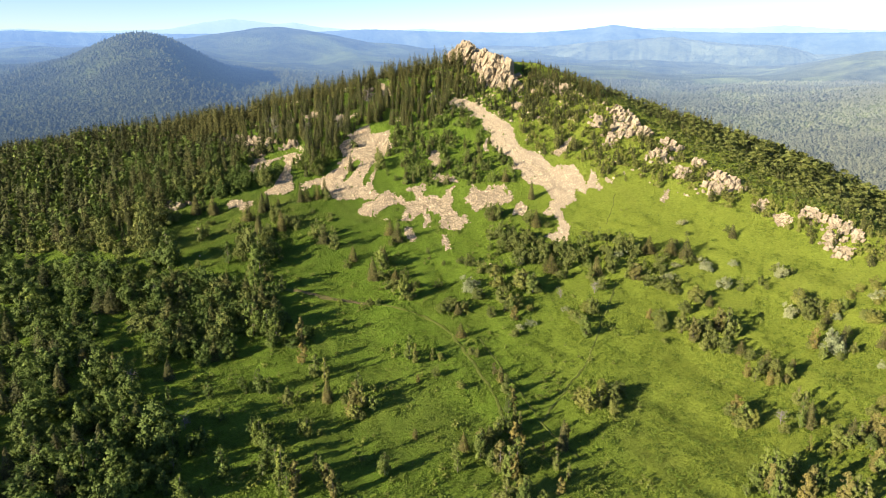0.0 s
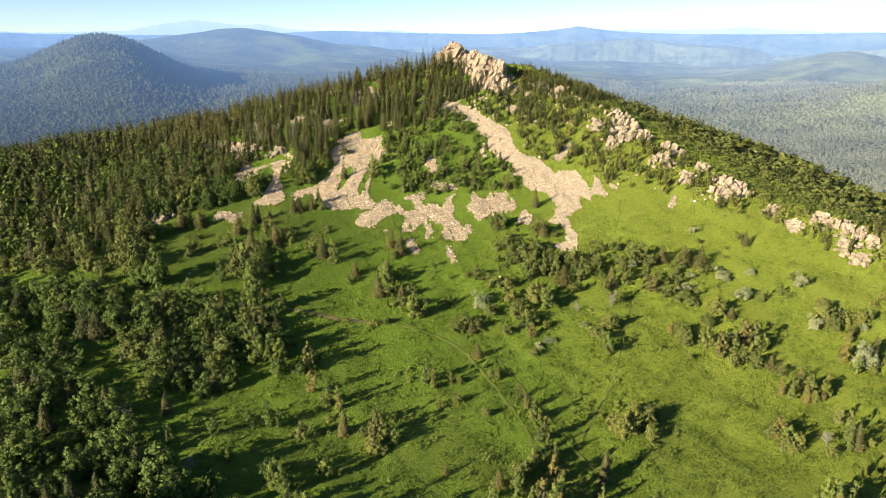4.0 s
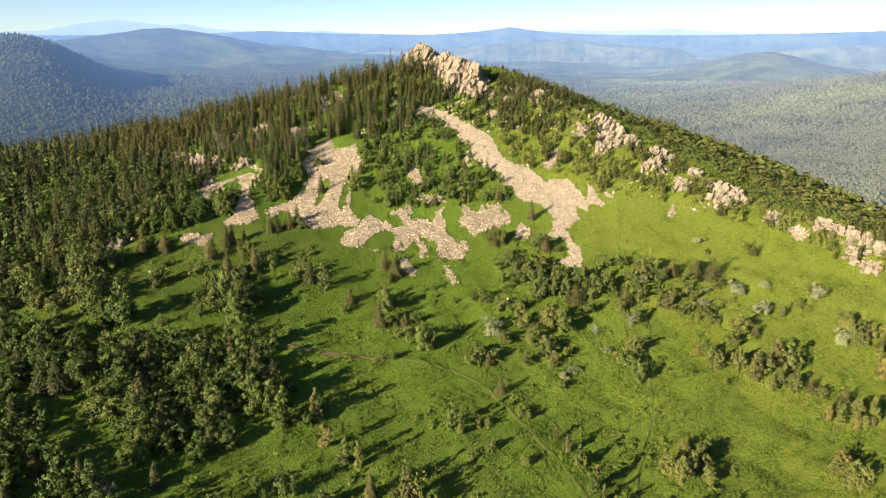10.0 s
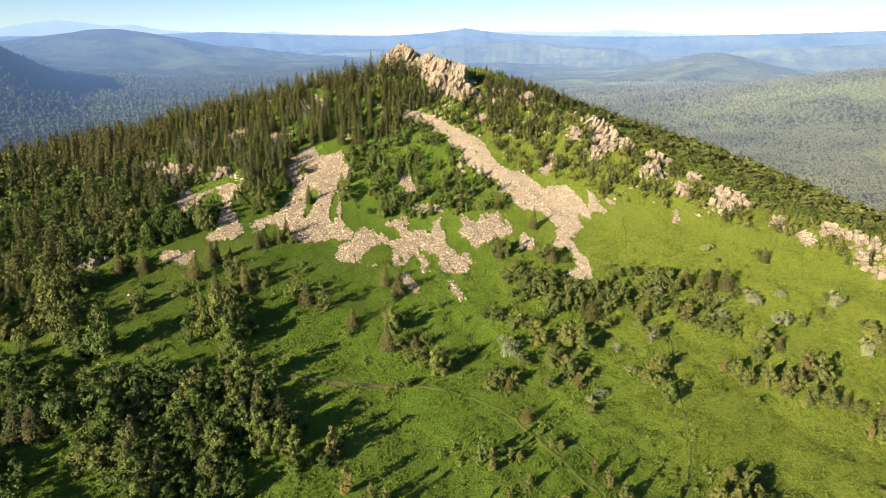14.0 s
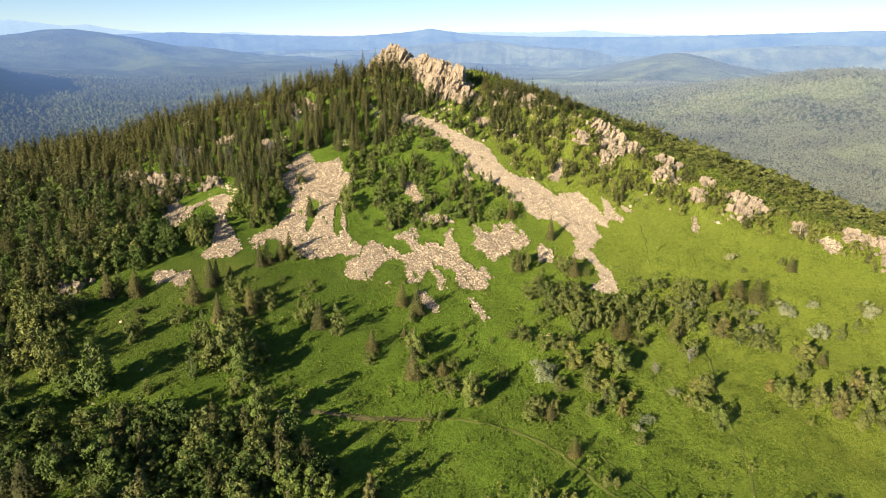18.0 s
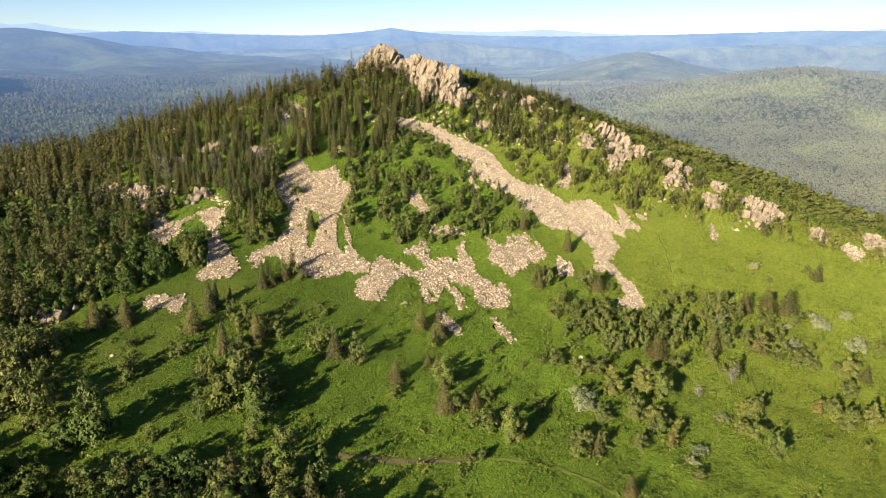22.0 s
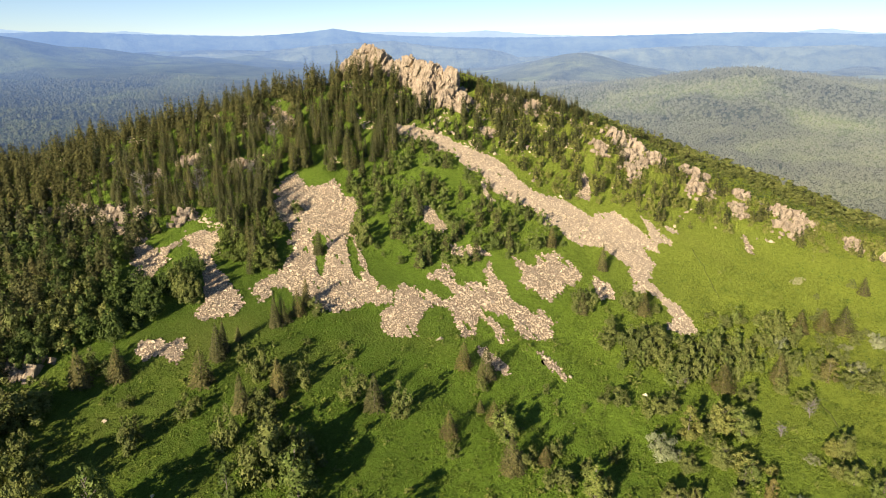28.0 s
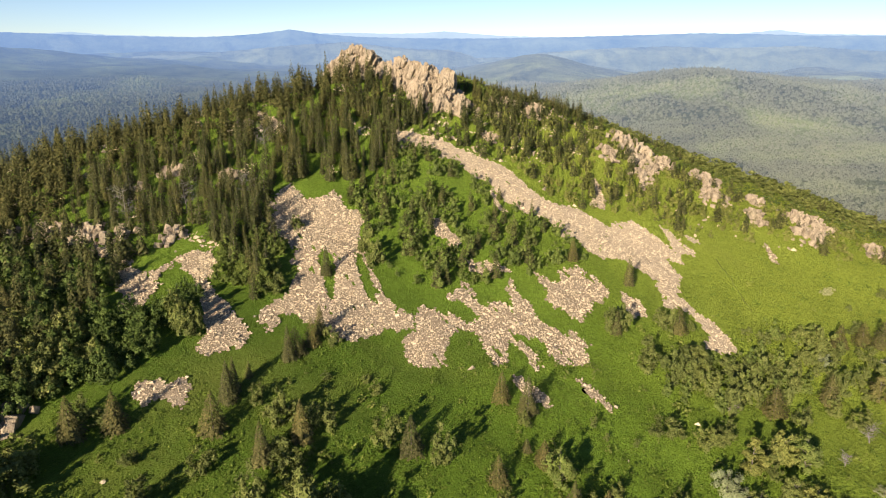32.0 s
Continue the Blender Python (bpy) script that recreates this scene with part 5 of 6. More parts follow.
WEST_BIRCH = [darker(kind) for kind in BIRCH]
SHRUB = [birch_kind(s, 2.4, w, st, tf, ct, 0.085, "low rounded green shrub in the grass", "shrub", "shrub", 0.04, "shrub") for s, w, st, tf, ct in
         ((21, 2.6, 4, 26, 1000), (22, 3.2, 5, 32, 1200), (23, 2.2, 3, 22, 900))]
WILLOW = [birch_kind(s, 2.4, w, 6, 34, 1200, 0.085, "pale grey-green willow bush in the meadow", "willow", "willow_bush", 0.04, "shrub") for s, w in ((31, 2.8), (32, 3.4))]
SPRUCE = [tree_kind("spruce_tree", needle_crown(s, 10.0, w, wh, ar, 0.30), cone_trunk(9.4, 0.16, 0.03, 6, 5, s), "spruce", "bark", "dark olive-green spruce standing on the slope", "tree", 10.0, w)
          for s, w, wh, ar in ((41, 4.0, 14, 900), (42, 3.5, 15, 820), (43, 4.5, 13, 980), (44, 3.3, 14, 780))]
LOW_SPRUCE = [tree_kind("spruce_tree", needle_crown(s, 10.0, w, 11, 1900, 0.28, 0.02, 0.78), cone_trunk(9.4, 0.17, 0.03, 6, 5, s), "spruce_low", "bark", "olive-brown young spruce with drooping boughs in the meadow", "tree", 10.0, w)
              for s, w in ((45, 5.4), (46, 4.8), (47, 6.0))]


def plant(kind, x, y, h, turn, wide=1.0, tags="", label=""):
    """One tree as a thing with its trunk and crown."""
    k = h / kind["top"]
    root = empty_at(kind["name"], x, y, float(height(x, y)))
    root.rotation_euler = (0, 0, turn)
    root.scale = (k * wide, k * wide, k)
    tagged(root, label or kind["label"], kind["category"], tags)
    part("trunk", kind["trunk"], root)
    part("crown", kind["crown"], root)
    return root


pick = random.Random(5)


def plant_rows(rows, kinds, tags, grow=1.18):
    """Trees of measured height and width, each of the kind that comes nearest to its slimness."""
    for x, y, h, w in rows:
        h, w = h * grow, w * 1.25
        group = kinds if kinds is not BIRCH else SHRUB if h < 1.7 else WEST_BIRCH if x < -34 + 14 * pick.random() else BIRCH
        kind = min(pick.sample(group, min(3, len(group))), key=lambda q: abs(q["wide"] / q["top"] - w / h))
        if kinds is LOW_SPRUCE:
            h = min(h, 6.4)
        wide = min(1.5, max(0.92 if kinds is LOW_SPRUCE else 0.8, (w / kind["wide"]) / (h / kind["top"])))
        plant(kind, x, y, h, pick.uniform(0, 6.283), wide, "shrubs on the meadow" if group is SHRUB else tags)


for rows in (BIRCHES_A, BIRCHES_B, BIRCHES_C, BIRCHES_D, BIRCHES_E, BIRCHES_F, BIRCHES_G, BIRCHES_H, BIRCHES_I, BIRCHES_J, BIRCHES_K, BIRCHES_L):
    plant_rows(rows, BIRCH, "birches on the meadow")
for rows in (CONIFERS_A, CONIFERS_B, CONIFERS_C):
    plant_rows(rows, LOW_SPRUCE, "spruces at the edge of the meadow")
plant_rows(WILLOWS_A, WILLOW, "willows on the meadow")


def light_spruce(seed, w):
    return needle_crown(seed, 10.0, w, 13, 360, 0.44)


def light_birch(seed, w, n=330, leaf=0.26):
    c, _ = leafy_crown(seed, 5.0, w * 1.5, 3, max(9, min(40, n // 24)), n, 0.05, leaf * 0.95)
    return c


LIGHT_SPRUCE = [light_spruce(60 + i, w) for i, w in enumerate((4.0, 3.4, 4.5))]
FAR_SPRUCE = [needle_crown(64 + i, 10.0, w, 10, 190, 0.60) for i, w in enumerate((4.2, 3.5))]
LIGHT_BIRCH = [light_birch(70 + i, w, 400, 0.21) for i, w in enumerate((2.8, 3.4, 2.3))]


def wood(name, label, shapes, x, y, h, wide, mat, unit):
    n = len(x)
    place = np.stack([x, y, height(x, y) - 0.1], -1)
    k = h / unit
    size = np.stack([k * wide, k * wide, k], -1)
    v, f = merged(shapes, rng.integers(0, len(shapes), n), place, turns(n, 0.03), size)
    return tagged(new(name, mesh_of(name, v, f, MAT[mat])), label, "forest", kind="stuff")


def off_crest(x, y):
    """Away from the bare rock of the crest and the ground just below it."""
    ok = np.ones(len(x), bool)
    for cx, cy, w, h in CREST:
        along, across = (x - cx) * 0.616 - (y - cy) * 0.788, (x - cx) * 0.788 + (y - cy) * 0.616
        ok &= ~((np.abs(along) < w * 1.0) & (across > -5.5) & (across < 2.0)) | (rng.random(len(x)) < 0.16)
    return ok


FACE = ((11, 316), (13, 294), (20, 285), (30, 282), (33, 296), (26, 318))


def off_face(x, y):
    return ~inside(FACE, x, y)


def off_scree(x, y, margin=0.0):
    ok = np.ones(len(x), bool)
    for _, _, polys in SCREES:
        for p in polys:
            ok &= ~inside(p, x, y)
    return ok


SPRUCE_ZONE = ((-38, 250), (-38, 235), (-46, 227), (-48, 243), (-56, 250), (-68, 258), (-89, 262), (-150, 262), (-230, 290), (-270, 420), (-140, 400), (-60, 345),
               (-5, 338), (10, 308), (16, 292), (13, 281), (4, 281), (-2, 266), (-17, 260), (-27, 266), (-34, 260))
WEST_WOOD = ((-60, 250), (-70, 232), (-80, 214), (-92, 205), (-112, 192), (-150, 176), (-170, 180), (-230, 290), (-260, 380), (-150, 300), (-95, 266))
NEAR_WOOD = ((-78, 168), (-96, 172), (-135, 184), (-130, 150), (-90, 80), (-60, 60), (-44, 84), (-46, 104), (-62, 124), (-78, 136))
UPPER_SHRUBS = ((-18, 256), (2, 276), (10, 272), (17, 255), (17, 245), (24, 232), (24, 221), (9, 219), (-12, 220), (-19, 224), (-19, 240))
RIDGE_SHRUBS = ((26, 272), (30, 240), (48, 232), (54, 218), (66, 222), (72, 214), (90, 203), (98, 194), (104, 182), (112, 172), (128, 170), (122, 192), (100, 214), (88, 232), (66, 264), (44, 290), (30, 288))

CRAG_FOOT = ((-4, 268), (4, 272), (8, 277), (18, 266), (26, 260), (46, 256), (62, 268), (50, 284), (40, 290), (28, 286), (20, 298), (12, 306), (0, 308))
WEST_FOOT = ((-70, 228), (-70, 216), (-77, 213), (-80, 200), (-84, 180), (-120, 185), (-100, 206), (-86, 236))
EAST_CLUMPS = ((100, 165), (112, 163), (118, 150), (106, 139), (100, 146))
CLUMP_A = ((-50, 243), (-40, 246), (-36, 242), (-41, 229), (-46, 226), (-50, 234))
CLUMP_B = ((-62, 232), (-56, 234), (-54, 226), (-58, 221), (-63, 224))
CLUMP_C = ((-74, 230), (-66, 229), (-62, 218), (-72, 212), (-80, 214))

# the spruces of the upper slope: the clearest ones are things, the rest one wood
x, y = scatter(SPRUCE_ZONE, 3.3)
k = off_scree(x, y) & off_face(x, y) & ((x + 20) * 0.31 + (y - 308) * 0.95 < 26) & (ripple(x, y, 26) + 0.5 * ripple(x, y, 11) > -0.8) & (ripple(x + 13, y * 0.7, 21) < 0.72)
x, y = x[k], y[k]
h = (3.4 + 6.0 * rng.random(len(x)) ** 0.75) * np.where(ripple(x + 40, y, 60) > 0, 1.05, 0.9)
clear = (x > -75) & (y < 292)
own = np.where(clear)[0][:260]
rest = np.setdiff1d(np.arange(len(x)), own)
for i in own:
    plant(SPRUCE[i % 4], float(x[i]), float(y[i]), float(h[i]), float(i), 1.0, "spruces of the upper slope")
back = (x[rest] < -120) | (y[rest] > 325)
for far_off, shapes, label in ((False, LIGHT_SPRUCE, "dense dark spruce wood on the mountain slope"), (True, FAR_SPRUCE, "dark spruce wood along the far crest")):
    t = rest[back == far_off]
    wood("spruce_wood", label, shapes, x[t], y[t], h[t], rng.uniform(0.9, 1.3, len(t)), "spruce", 10.0)

# spruces at the foot of the summit crag
x, y = scatter(CRAG_FOOT, 3.7)
k = off_scree(x, y) & off_face(x, y)
x, y = x[k], y[k]
wood("spruce_wood", "spruces at the foot of the summit crag", LIGHT_SPRUCE, x, y, rng.uniform(3.2, 7.5, len(x)), rng.uniform(0.9, 1.3, len(x)), "spruce", 10.0)

x, y = scatter(FACE, 2.6)
k = (y - 322 < -15 - 1.2 * (x - 14) + 6) & off_scree(x, y)
x, y = x[k], y[k]
wood("shrub_thicket", "low shrubs on the ledges below the summit face", LIGHT_BIRCH, x, y, rng.uniform(1.0, 2.4, len(x)), rng.uniform(1.0, 1.4, len(x)), "shrub", 5.0)
t = rng.random(len(x)) < 0.35
wood("spruce_wood", "small spruces below the summit face", LIGHT_SPRUCE, x[t] + 0.8, y[t] - 0.6, rng.uniform(2.2, 4.5, t.sum()), rng.uniform(1.0, 1.3, t.sum()), "spruce", 10.0)

DIP = ((33, 283), (46, 285), (56, 275), (64, 270), (58, 288), (42, 306), (33, 302))
x, y = scatter(DIP, 1.9)
t = rng.random(len(x)) < 0.6
wood("spruce_wood", "small spruces in the dip beside the summit", LIGHT_SPRUCE, x[t], y[t], rng.uniform(2.2, 4.6, t.sum()), rng.uniform(1.0, 1.4, t.sum()), "spruce", 10.0)
wood("shrub_thicket", "shrubs in the dip beside the summit", LIGHT_BIRCH, x[~t], y[~t], rng.uniform(1.2, 2.8, (~t).sum()), rng.uniform(1.0, 1.4, (~t).sum()), "shrub", 5.0)

# trees between the western stone patches
for zone in (CLUMP_A, CLUMP_B, CLUMP_C):
    x, y = scatter(zone, 2.6)
    k = off_scree(x, y)
    x, y = x[k], y[k]
    wood("birch_clump", "clump of green trees between the stone patches", [light_birch(200 + i, w, 900, 0.14) for i, w in enumerate((2.6, 3.1))], x, y, rng.uniform(2.8, 5.4, len(x)), rng.uniform(0.85, 1.15, len(x)), "alder", 5.0)

# mixed wood on the western shoulder
x, y = scatter(WEST_WOOD, 3.0)
k = off_scree(x, y) & ((x + 20) * 0.31 + (y - 308) * 0.95 < 18)
x, y = x[k], y[k]
t = rng.random(len(x)) < np.where(y < 246, 0.42, np.where(x < -95, 0.5, 0.74))
# trees at the western rim are raised by a fifth to cast longer shade
for near in (False, True):
    u = t & (((y < 246) & (x > -108)) == near)
    wood("spruce_wood", "scattered spruces in the mixed wood", [needle_crown(54 + i, 10.0, w, 11, 760, 0.31) for i, w in enumerate((4.4, 3.8))] if near else FAR_SPRUCE, x[u], y[u], rng.uniform(4.4, 9.2, u.sum()) * np.where((x[u] < -82) & (y[u] < 250), 1.2, 1.0), rng.uniform(0.9, 1.3, u.sum()), "spruce", 10.0)
u = ~t & (y < 246) & (x > -108)
wood("birch_wood", "fluffy green birches among the western spruces", [light_birch(184 + i, w, 1200, 0.118) for i, w in enumerate((2.7, 3.2))], x[u], y[u], rng.uniform(3.0, 6.2, u.sum()) * np.where(x[u] < -82, 1.2, 1.0), rng.uniform(0.9, 1.2, u.sum()), "alder", 5.0)
t = ~t & ~u
wood("birch_wood", "dense green birch wood on the shoulder", [light_birch(174 + i, w, 170, 0.38) for i, w in enumerate((2.8, 3.4, 2.3))], x[t], y[t], rng.uniform(3.5, 7, t.sum()), rng.uniform(1.0, 1.4, t.sum()), "alder", 5.0)

# trees at the western foot, in the south-east corner and along the trail
for zone, step, lo, hi, share in ((WEST_FOOT, 3.6, 3.5, 6.5, 0.4), (EAST_CLUMPS, 4.6, 2.0, 4.0, 0.0)):
    x, y = scatter(zone, step)
    k = off_scree(x, y) & (ripple(x, y, 12) > -0.45) & (np.hypot(x - -82.8, y - 210.1) > 6)
    x, y = x[k], y[k]
    t = rng.random(len(x)) < share
    u = ~t
    wood("birch_wood", "loose green trees at the rim of the meadow", [light_birch(190 + i, w, 1000, 0.14) for i, w in enumerate((2.7, 3.2, 2.4))], x[u], y[u], rng.uniform(lo, hi, u.sum()), rng.uniform(1.0, 1.3, u.sum()), "birch", 5.0)
    if t.any():
        wood("spruce_wood", "spruces at the western foot of the slope", [needle_crown(48 + i, 10.0, w, 10, 950, 0.34, 0.02, 0.8) for i, w in enumerate((5.6, 5.0, 6.2))], x[t], y[t], rng.uniform(lo, hi * 1.15, t.sum()), rng.uniform(0.8, 1.1, t.sum()), "spruce", 10.0)
# the open wood in the west of the meadow, the groves and thickets
FULL_BIRCH = [light_birch(170 + i, w, 1250, 0.122) for i, w in enumerate((2.7, 3.2, 2.4, 3.5))]
rows = np.array(BIRCHES_M + BIRCHES_N + BIRCHES_O + BIRCHES_P + BIRCHES_Q + BIRCHES_R + BIRCHES_S)
wood("birch_wood", "small birches and shrubs dotted over the upper meadow", FULL_BIRCH, rows[:, 0], rows[:, 1], rows[:, 2] * 1.15, (rows[:, 3] / rows[:, 2] * 1.15).clip(0.7, 1.5), "birch", 5.0)
YOUNG = [light_birch(180 + i, w, 650, 0.19) for i, w in enumerate((2.2, 2.6, 1.9))]
x, y = scatter(NEAR_WOOD, 5.0)
t = (x > -125) & (y > 60)
u = rng.random(len(x)) < 0.18
wood("birch_wood", "open birch wood beside the meadow", FULL_BIRCH, x[t & ~u], y[t & ~u], rng.uniform(4.0, 8.0, (t & ~u).sum()), rng.uniform(1.0, 1.3, (t & ~u).sum()), "alder", 5.0)
wood("spruce_wood", "single spruces in the open birch wood", [needle_crown(51 + i, 10.0, w, 10, 950, 0.32, 0.02, 0.8) for i, w in enumerate((4.4, 5.0))], x[t & u], y[t & u], rng.uniform(4.5, 7.5, (t & u).sum()), rng.uniform(1.1, 1.4, (t & u).sum()), "spruce", 10.0)
wood("birch_wood", "open birch wood below the meadow", LIGHT_BIRCH, x[~t], y[~t], rng.uniform(3.5, 6.5, (~t).sum()), rng.uniform(1.0, 1.4, (~t).sum()), "alder", 5.0)
for zone, step, lo, hi, shapes, mat, name, label, unit in (
        (GROVE, 3.7, 3.0, 6.0, FULL_BIRCH, "alder", "birch_grove", "dense fresh green grove in the meadow", 5.0),
        (GROVE, 4.6, 3.2, 6.4, FULL_BIRCH, "birch", "birch_grove", "lighter young trees inside the fresh green grove", 5.0),
        (THICKET, 4.0, 2.0, 4.4, YOUNG, "shrub", "aspen_thicket", "green thicket of young trees below the stone run", 5.0)):
    x, y = scatter(zone, step)
    wood(name, label, shapes, x, y, rng.uniform(lo, hi, len(x)), rng.uniform(1.0, 1.3, len(x)), mat, unit)

x, y = scatter(GROVE, 7.5)
wood("spruce_wood", "dark spruces standing in the fresh green grove", [needle_crown(57 + i, 10.0, w, 10, 900, 0.32, 0.02, 0.8) for i, w in enumerate((4.6, 5.2))], x, y, rng.uniform(5.0, 8.5, len(x)), rng.uniform(0.9, 1.2, len(x)), "spruce", 10.0)

# shrubs of the upper slope, in clumps with grass between
for zone, step, gap in ((UPPER_SHRUBS, 2.2, -0.15), (RIDGE_SHRUBS, 2.2, -0.2)):
    x, y = scatter(zone, step)
    k = off_scree(x, y) & off_face(x, y) & off_crest(x, y) & (ripple(x, y, 15) + 0.5 * ripple(x, y + 40, 7) > gap)
    x, y = x[k], y[k]
    wood("shrub_thicket", "bright green shrubs in clumps on the upper slope", LIGHT_BIRCH, x, y, (1.0 + 2.6 * rng.random(len(x)) ** 1.3) * (1.25 if zone is UPPER_SHRUBS else 1.0), rng.uniform(0.85, 1.2, len(x)), "shrub" if zone is UPPER_SHRUBS else "birch", 5.0)
    t = rng.random(len(x)) < np.where(y > 225, 0.26, 0.14)
    wood("spruce_wood", "single small spruces among the shrubs", LIGHT_SPRUCE, x[t], y[t], rng.uniform(2.8, 5.8, t.sum()), rng.uniform(1.0, 1.4, t.sum()), "spruce", 10.0)

# the wood behind the rocky crest
s, d = np.meshgrid(np.arange(-78, 150, 3.0), np.arange(2, 150, 3.0))
s, d = s.ravel() + rng.uniform(-1.7, 1.7, s.size), d.ravel() + rng.uniform(-1.7, 1.7, s.size)
k = (d < 36) | (rng.random(len(s)) < 0.32)
s, d = s[k], d[k]
x, y = 63 + s * 0.631 + d * 0.775, 262 - s * 0.774 + d * 0.63
top = np.interp(d, (0, 6, 12, 30, 60, 80), (0.20, 0.28, 0.38, 0.62, 1.0, 1.25)) * np.interp(s, (-78, -20, 40), (0.8, 0.8, 1.1))
t = rng.random(len(x)) < np.clip(0.40 - s / 90, 0.08, 0.92)
wood("spruce_wood", "spruces behind the rocky crest", FAR_SPRUCE, x[t], y[t], (rng.uniform(3.5, 7.5, len(x)) * top)[t], rng.uniform(1.0, 1.4, t.sum()), "spruce", 10.0)
t = ~t
wood("birch_wood", "birch wood behind the rocky crest", [light_birch(178 + i, w, 180, 0.32) for i, w in enumerate((2.8, 3.4))], x[t], y[t], (rng.uniform(3, 5.5, len(x)) * top)[t], rng.uniform(1.5, 2.4, t.sum()), "birch", 5.0)

# low shrubs just behind the crest
s, d = np.meshgrid(np.arange(-40, 150, 2.0), np.arange(1.5, 15, 2.0))
s, d = s.ravel() + rng.uniform(-1, 1, s.size), d.ravel() + rng.uniform(-1, 1, s.size)
x, y = 63 + s * 0.631 + d * 0.775, 262 - s * 0.774 + d * 0.63
k = off_crest(x, y)
wood("shrub_thicket", "low dark shrubs just behind the rocky crest", [light_birch(196 + i, w, 220, 0.30) for i, w in enumerate((3.0, 3.6))], x[k], y[k], rng.uniform(0.6, 1.4, k.sum()), rng.uniform(1.2, 1.8, k.sum()), "alder", 5.0)

# woods of the valley, far below
def far_crown(seed, tall):
    """A ragged far treetop: an uneven ring and an off-centre tip."""
    r = np.random.default_rng(seed)
    a = np.arange(6) * 1.0472
    ring = np.stack([np.cos(a), np.sin(a), r.uniform(0, 0.5, 6)], -1) * r.uniform(0.7, 1.15, (6, 1))
    v = np.vstack([ring, [[r.normal(0, 0.15), r.normal(0, 0.15), tall]]])
    return v, np.array([(i, (i + 1) % 6, 6) for i in range(6)])


FAR_CROWN = [far_crown(80 + i, h) for i, h in enumerate((1.5, 1.2, 2.2, 1.35))]


def far_wood(name, label, number, az, r0, r1, size, mat):
    a, r_ = np.radians(rng.uniform(*az, number)), np.sqrt(rng.uniform(r0 ** 2, r1 ** 2, number))
    x, y = r_ * np.sin(a), r_ * np.cos(a)
    k = (height(x, y) < 12 + np.clip((r_ - 1300) / 5, 0, 200)) & ((np.degrees(a) < 8) | (np.degrees(a) > 17) | (r_ > 1500))
    k &= (ripple(x, y, 410) + 0.7 * ripple(x, y * 2.2, 150) > -0.95)
    x, y = x[k], y[k]
    n = len(x)
    s = size * rng.uniform(0.65, 1.3, n)
    place = np.stack([x, y, height(x, y) - 0.3 * s], -1)
    v, f = merged(FAR_CROWN, rng.integers(0, 4, n), place, turns(n, 0.05), s[:, None])
    tagged(new(name, mesh_of(name, v, f, MAT[mat], True)), label, "forest", kind="stuff")


# the woods' darker west is side light painted into the crown colour
far_wood("valley_woods", "woods covering the western valley, darkened for side light", 32000, (-38, 8), 620, 1500, 3.0, "far_birch")
far_wood("valley_woods", "endless light woods covering the eastern valley", 32000, (17, 64), 620, 1500, 3.0, "far_birch")
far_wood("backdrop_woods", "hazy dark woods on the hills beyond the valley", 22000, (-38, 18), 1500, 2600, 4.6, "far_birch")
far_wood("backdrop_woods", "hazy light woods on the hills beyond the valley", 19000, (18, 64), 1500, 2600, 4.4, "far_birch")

# ---- trails ----


def ribbon(name, label, line, width, mat):
    p = np.array(line, float)
    d = np.concatenate([[0], np.cumsum(np.hypot(*np.diff(p, axis=0).T))])
    q = np.arange(0, d[-1], 0.7)
    x, y = np.interp(q, d, p[:, 0]), np.interp(q, d, p[:, 1])
    x, y = x + 0.25 * ripple(x, y, 9), y + 0.25 * ripple(x + 5, y, 8)
    tx, ty = np.gradient(x), np.gradient(y)
    l_ = np.hypot(tx, ty)
    nx, ny = -ty / l_, tx / l_
    vs = []
    w = width * (0.8 + 0.35 * ripple(x, y, 6))
    for e in (-0.5, -0.17, 0.17, 0.5):
        u, v = x + nx * e * w, y + ny * e * w
        vs.append(np.stack([u, v, height(u, v) + (0.10 if abs(e) < 0.3 else 0.05)], -1))
    v = np.stack(vs, 1).reshape(-1, 3)
    i, j = np.meshgrid(np.arange(len(q) - 1), np.arange(3), indexing="ij")
    f = np.stack([i * 4 + j, i * 4 + j + 1, i * 4 + 5 + j, i * 4 + 4 + j], -1).reshape(-1, 4)
    tagged(new(name, mesh_of(name, v, f, MAT[mat], True)), label, "trail", kind="structure")


ribbon("road_track", "narrow bare earth track across the meadow", ((-37.4, 161.9), (-33.7, 160.8), (-28.7, 159.9), (-18.7, 158.6), (-17, 158.6)), 1.5, "dirt")
ribbon("road_track_worn", "faint worn track through the grass", ((-50, 164), (-43, 163.4), (-37.4, 161.9)), 1.2, "trail")
ribbon("road_trail", "grassy trail running down the meadow", ((-17, 158.6), (-4.6, 153.4), (2.1, 147.2), (6.3, 135.7), (9.9, 125.2), (12, 114), (20, 100)), 0.9, "trail")
ribbon("road_trail_fork", "faint grassy wheel track beside the hedge", ((8.6, 145.6), (11.9, 136.7), (16.1, 124.3), (18.7, 115.2), (24, 104)), 0.5, "trail")
ribbon("road_trail_east", "thin foot trail winding over the grass", ((18.7, 115.2), (22.8, 123.1), (26.7, 129.2), (31.9, 137.7), (35.7, 147.2), (38.7, 155), (43.9, 166.1), (45.9, 171.9)), 0.5, "trail")
ribbon("road_trail_upper", "thin foot trail climbing the grassy slope", ((48.6, 198.3), (52.8, 207.9), (54.9, 215.1)), 0.28, "trail")

# ---- dead wood and single boulders ----


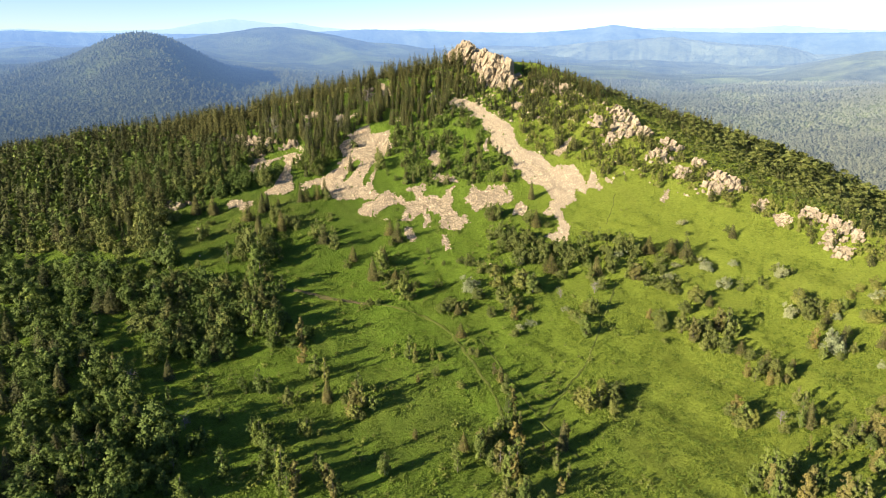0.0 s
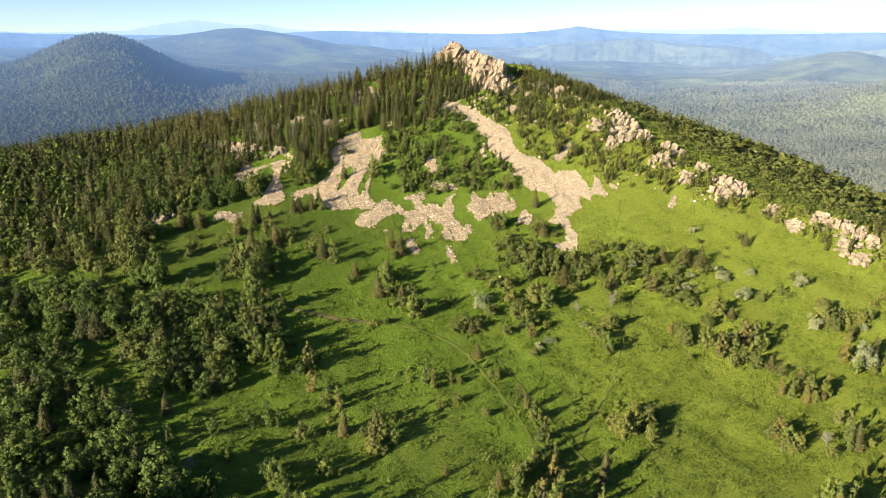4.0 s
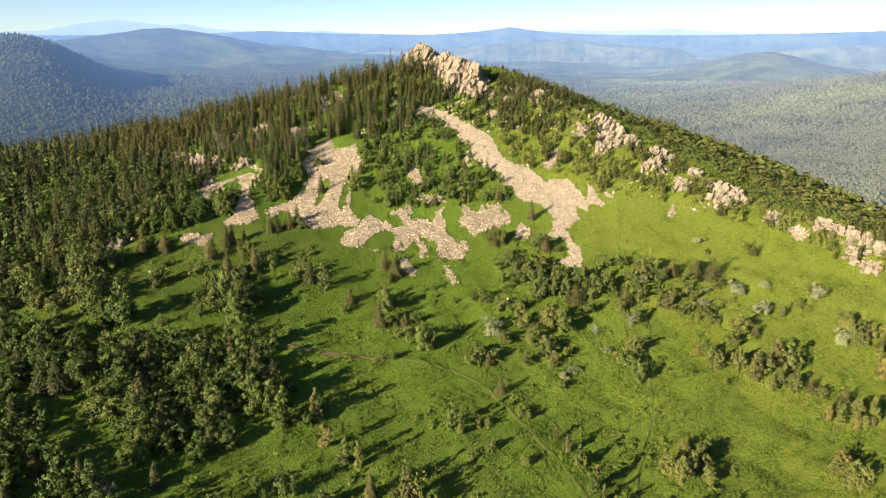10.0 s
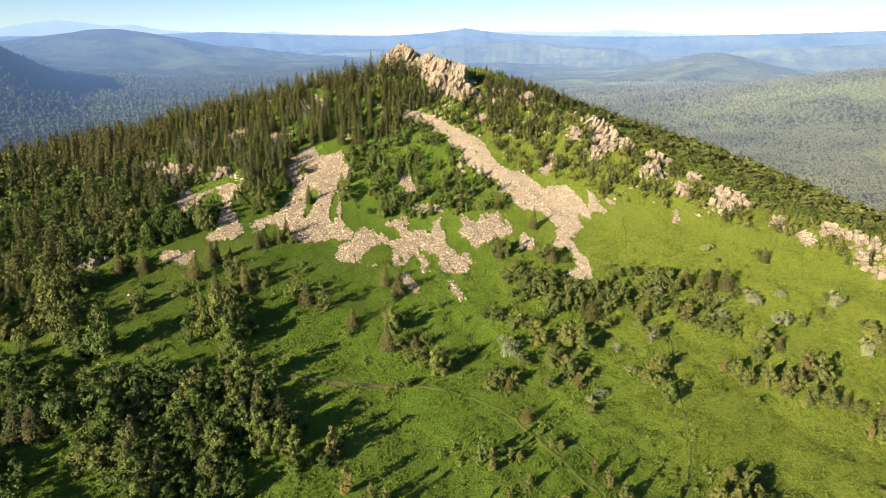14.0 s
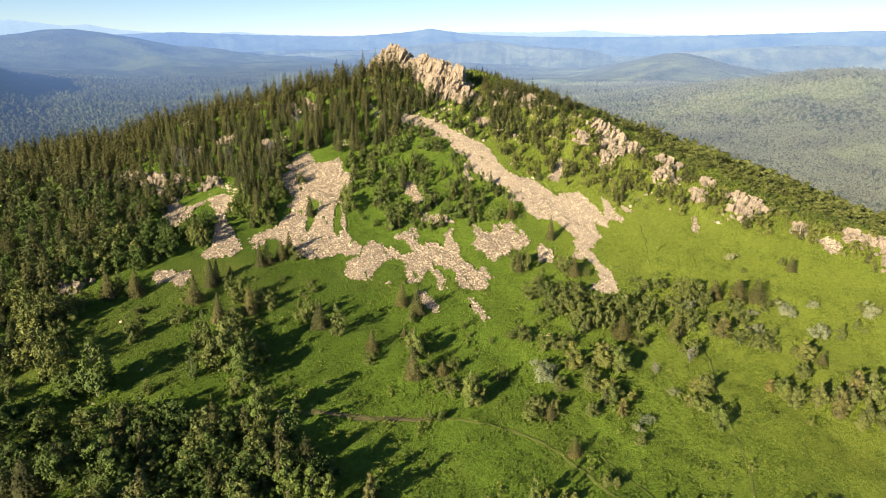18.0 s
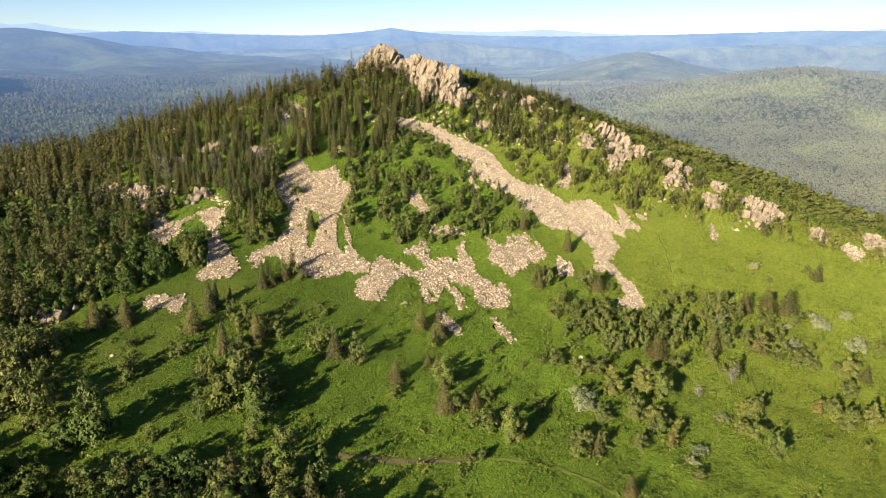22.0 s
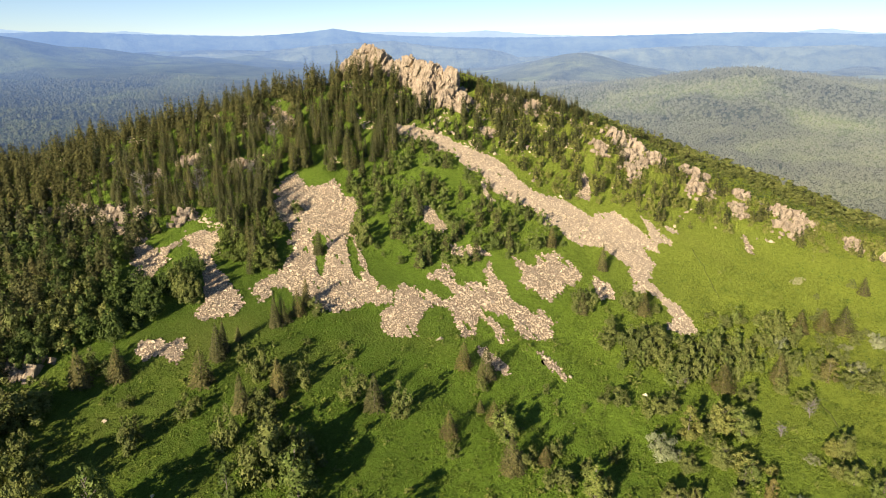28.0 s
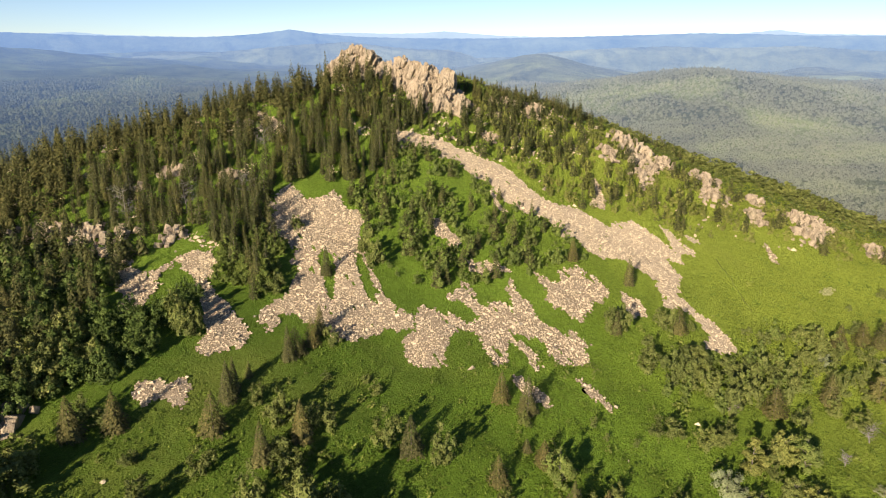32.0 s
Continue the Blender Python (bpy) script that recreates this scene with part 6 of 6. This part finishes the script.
def dead_bush(x, y, h, seed):
    r = np.random.default_rng(seed)
    root = tagged(empty_at("dead_tree", x, y, float(height(x, y))), "bleached leafless dead birch with bare forked branches", "tree", "dead trees")
    part("trunk", mesh_of("trunk", *cone_trunk(h, 0.10, 0.10, 6, 6, seed), MAT["dead"], True), root)
    twigs = []
    for i in range(26):
        z = h * r.uniform(0.2, 0.95)
        a, d = r.uniform(0, 6.283), h * r.uniform(0.2, 0.5)
        q = np.array([d * math.cos(a), d * math.sin(a), z + d * r.uniform(0.1, 0.7)])
        twigs.append(limb((0, 0, z), q, 0.045))
        for _ in range(2):
            s = q * np.array([0.6, 0.6, 1]) * np.array([1, 1, 0.97])
            twigs.append(limb(s, s + r.normal(0, 0.25 * h * 0.5, 3), 0.025))
    part("crown", mesh_of("crown", *joined(twigs), MAT["dead"]), root, "bare bleached branches")


for q, (x, y, h) in enumerate(((-61, 121, 3.4), (64, 115, 3.0), (39, 166, 3.2), (21, 178, 2.2), (-46, 108, 3.0), (30, 164, 2.6), (-52, 262, 7), (-40, 262, 6.5), (-64, 262, 7.5), (-30, 283, 6))):
    dead_bush(x, y, h, 300 + q)
for q, (x, y, s) in enumerate(((-17, 199, 1.5), (-66, 178, 0.7), (-73, 171, 0.7), (13, 178, 1.1), (-72, 195, 0.9), (-3, 176, 0.5), (30, 232, 1.6), (56, 222, 1.4), (50, 240, 1.8), (76, 212, 1.3))):
    ob = tagged(new("boulder", PEBBLE_MESH[q % 9]), "single pale boulder lying in the grass", "boulder", "boulders in the meadow")
    ob.matrix_basis = pose(x, y, float(height(x, y)) + 0.12 * s, 8 * q, 5, 47 * q) @ Matrix.Scale(s, 4)

# stony openings in the spruce wood
x, y = scatter(SPRUCE_ZONE, 0.8)
k = (ripple(x + 13, y * 0.7, 21) > 0.74) & (x > -110)
x, y = x[k], y[k]
n = len(x)
size = rng.lognormal(-0.35, 0.4, n).clip(0.3, 2.2)
v, f = merged(PEBBLES, rng.integers(0, 9, n), np.stack([x, y, height(x, y) + 0.08 * size], -1), turns(n, 0.4), size[:, None])
tagged(new("forest_boulders", mesh_of("forest_boulders", v, f, MAT["stone"])), "pale boulders in openings of the spruce wood", "stones", kind="stuff")

# stony ground below the summit face
x, y = scatter(CRAG_FOOT, 0.9)
k = off_scree(x, y) & (ripple(x, y, 12) + 0.5 * ripple(x + 4, y, 5) > 0.3)
x, y = x[k], y[k]
n = len(x)
size = rng.lognormal(-0.4, 0.4, n).clip(0.3, 1.8)
v, f = merged(PEBBLES, rng.integers(0, 9, n), np.stack([x, y, height(x, y) + 0.08 * size], -1), turns(n, 0.4), size[:, None])
tagged(new("fallen_blocks", mesh_of("fallen_blocks", v, f, MAT["stone"])), "fallen pale blocks below the summit crag", "stones", kind="stuff")

# loose stones among the shrubs below the crest
x, y = scatter(RIDGE_SHRUBS, 1.5)
k = ripple(x, y, 13) + 0.5 * ripple(x + 9, y, 6) > 0.72
x, y = x[k], y[k]
n = len(x)
size = rng.lognormal(-0.45, 0.45, n).clip(0.3, 1.8)
v, f = merged(PEBBLES, rng.integers(0, 9, n), np.stack([x, y, height(x, y) + 0.08 * size], -1), turns(n, 0.4), size[:, None])
tagged(new("loose_stones", mesh_of("loose_stones", v, f, MAT["stone"])), "pale loose stones strewn below the crest", "stones", kind="stuff")

# low bushes dotted over the meadow
x, y = rng.uniform(-90, 112, 3000), rng.uniform(84, 206, 3000)
k = off_scree(x, y) & (ripple(x, y, 31) + 0.8 * ripple(x + 20, y, 12) - np.clip(x - 20, 0, 40) / 60 > 0.15)
x, y = x[k], y[k]
wood("low_bushes", "small low bushes dotted over the meadow", [light_birch(210 + i, 3.0, 90, 0.46) for i in range(3)], x, y, rng.uniform(0.5, 1.5, len(x)), rng.uniform(0.9, 1.5, len(x)), "shrub", 5.0)

# ---- tall grass ----
x, y = rng.uniform(-85, 110, 52000), 212 - 128 * rng.random(52000) ** 0.8
k = off_scree(x, y) & (ripple(x, y, 14) + 0.6 * ripple(x, y, 5) > -0.2)
x, y = x[k], y[k]
tuft = [sprays(np.random.default_rng(90 + i).uniform((-0.5, -0.5, 0.05), (0.5, 0.5, 0.3), (10, 3)), np.array([[0.3, 0.2, 1]] * 10) + np.random.default_rng(i).normal(0, 0.5, (10, 3)), np.full(10, 0.13), np.random.default_rng(i)) for i in range(3)]
n = len(x)
v, f = merged(tuft, rng.integers(0, 3, n), np.stack([x, y, height(x, y)], -1), turns(n, 0.1), rng.uniform(0.4, 1.25, (n, 1)))
tagged(new("tall_grass", mesh_of("tall_grass", v, f, MAT["tuft"])), "tussocks of tall grass over the whole meadow", "grass", kind="stuff")

# ---- the stones of the scree, nearest ones singly ----
for root, place, size in STONE_JOBS:
    n = len(size)
    which = rng.integers(0, len(PEBBLES), n)
    rot = turns(n, 0.3)
    near = np.argsort(place[:, 1])[:160] if root.name.startswith("scree_run") or n > 900 else np.argsort(place[:, 1])[:70]
    for i in near:
        ob = part("stone", PEBBLE_MESH[which[i]], root)
        ob.matrix_basis = Matrix.LocRotScale(Vector(place[i]), Matrix(rot[i].tolist()).to_quaternion(), Vector([float(size[i])] * 3))
    rest = np.setdiff1d(np.arange(n), near)
    if len(rest):
        v, f = merged(PEBBLES, which[rest], place[rest], rot[rest], size[rest][:, None])
        ob = part("rubble", mesh_of("rubble", v, f, MAT["stone"]), root, "heaped pale angular stones")
        ob["kind"] = "stuff"
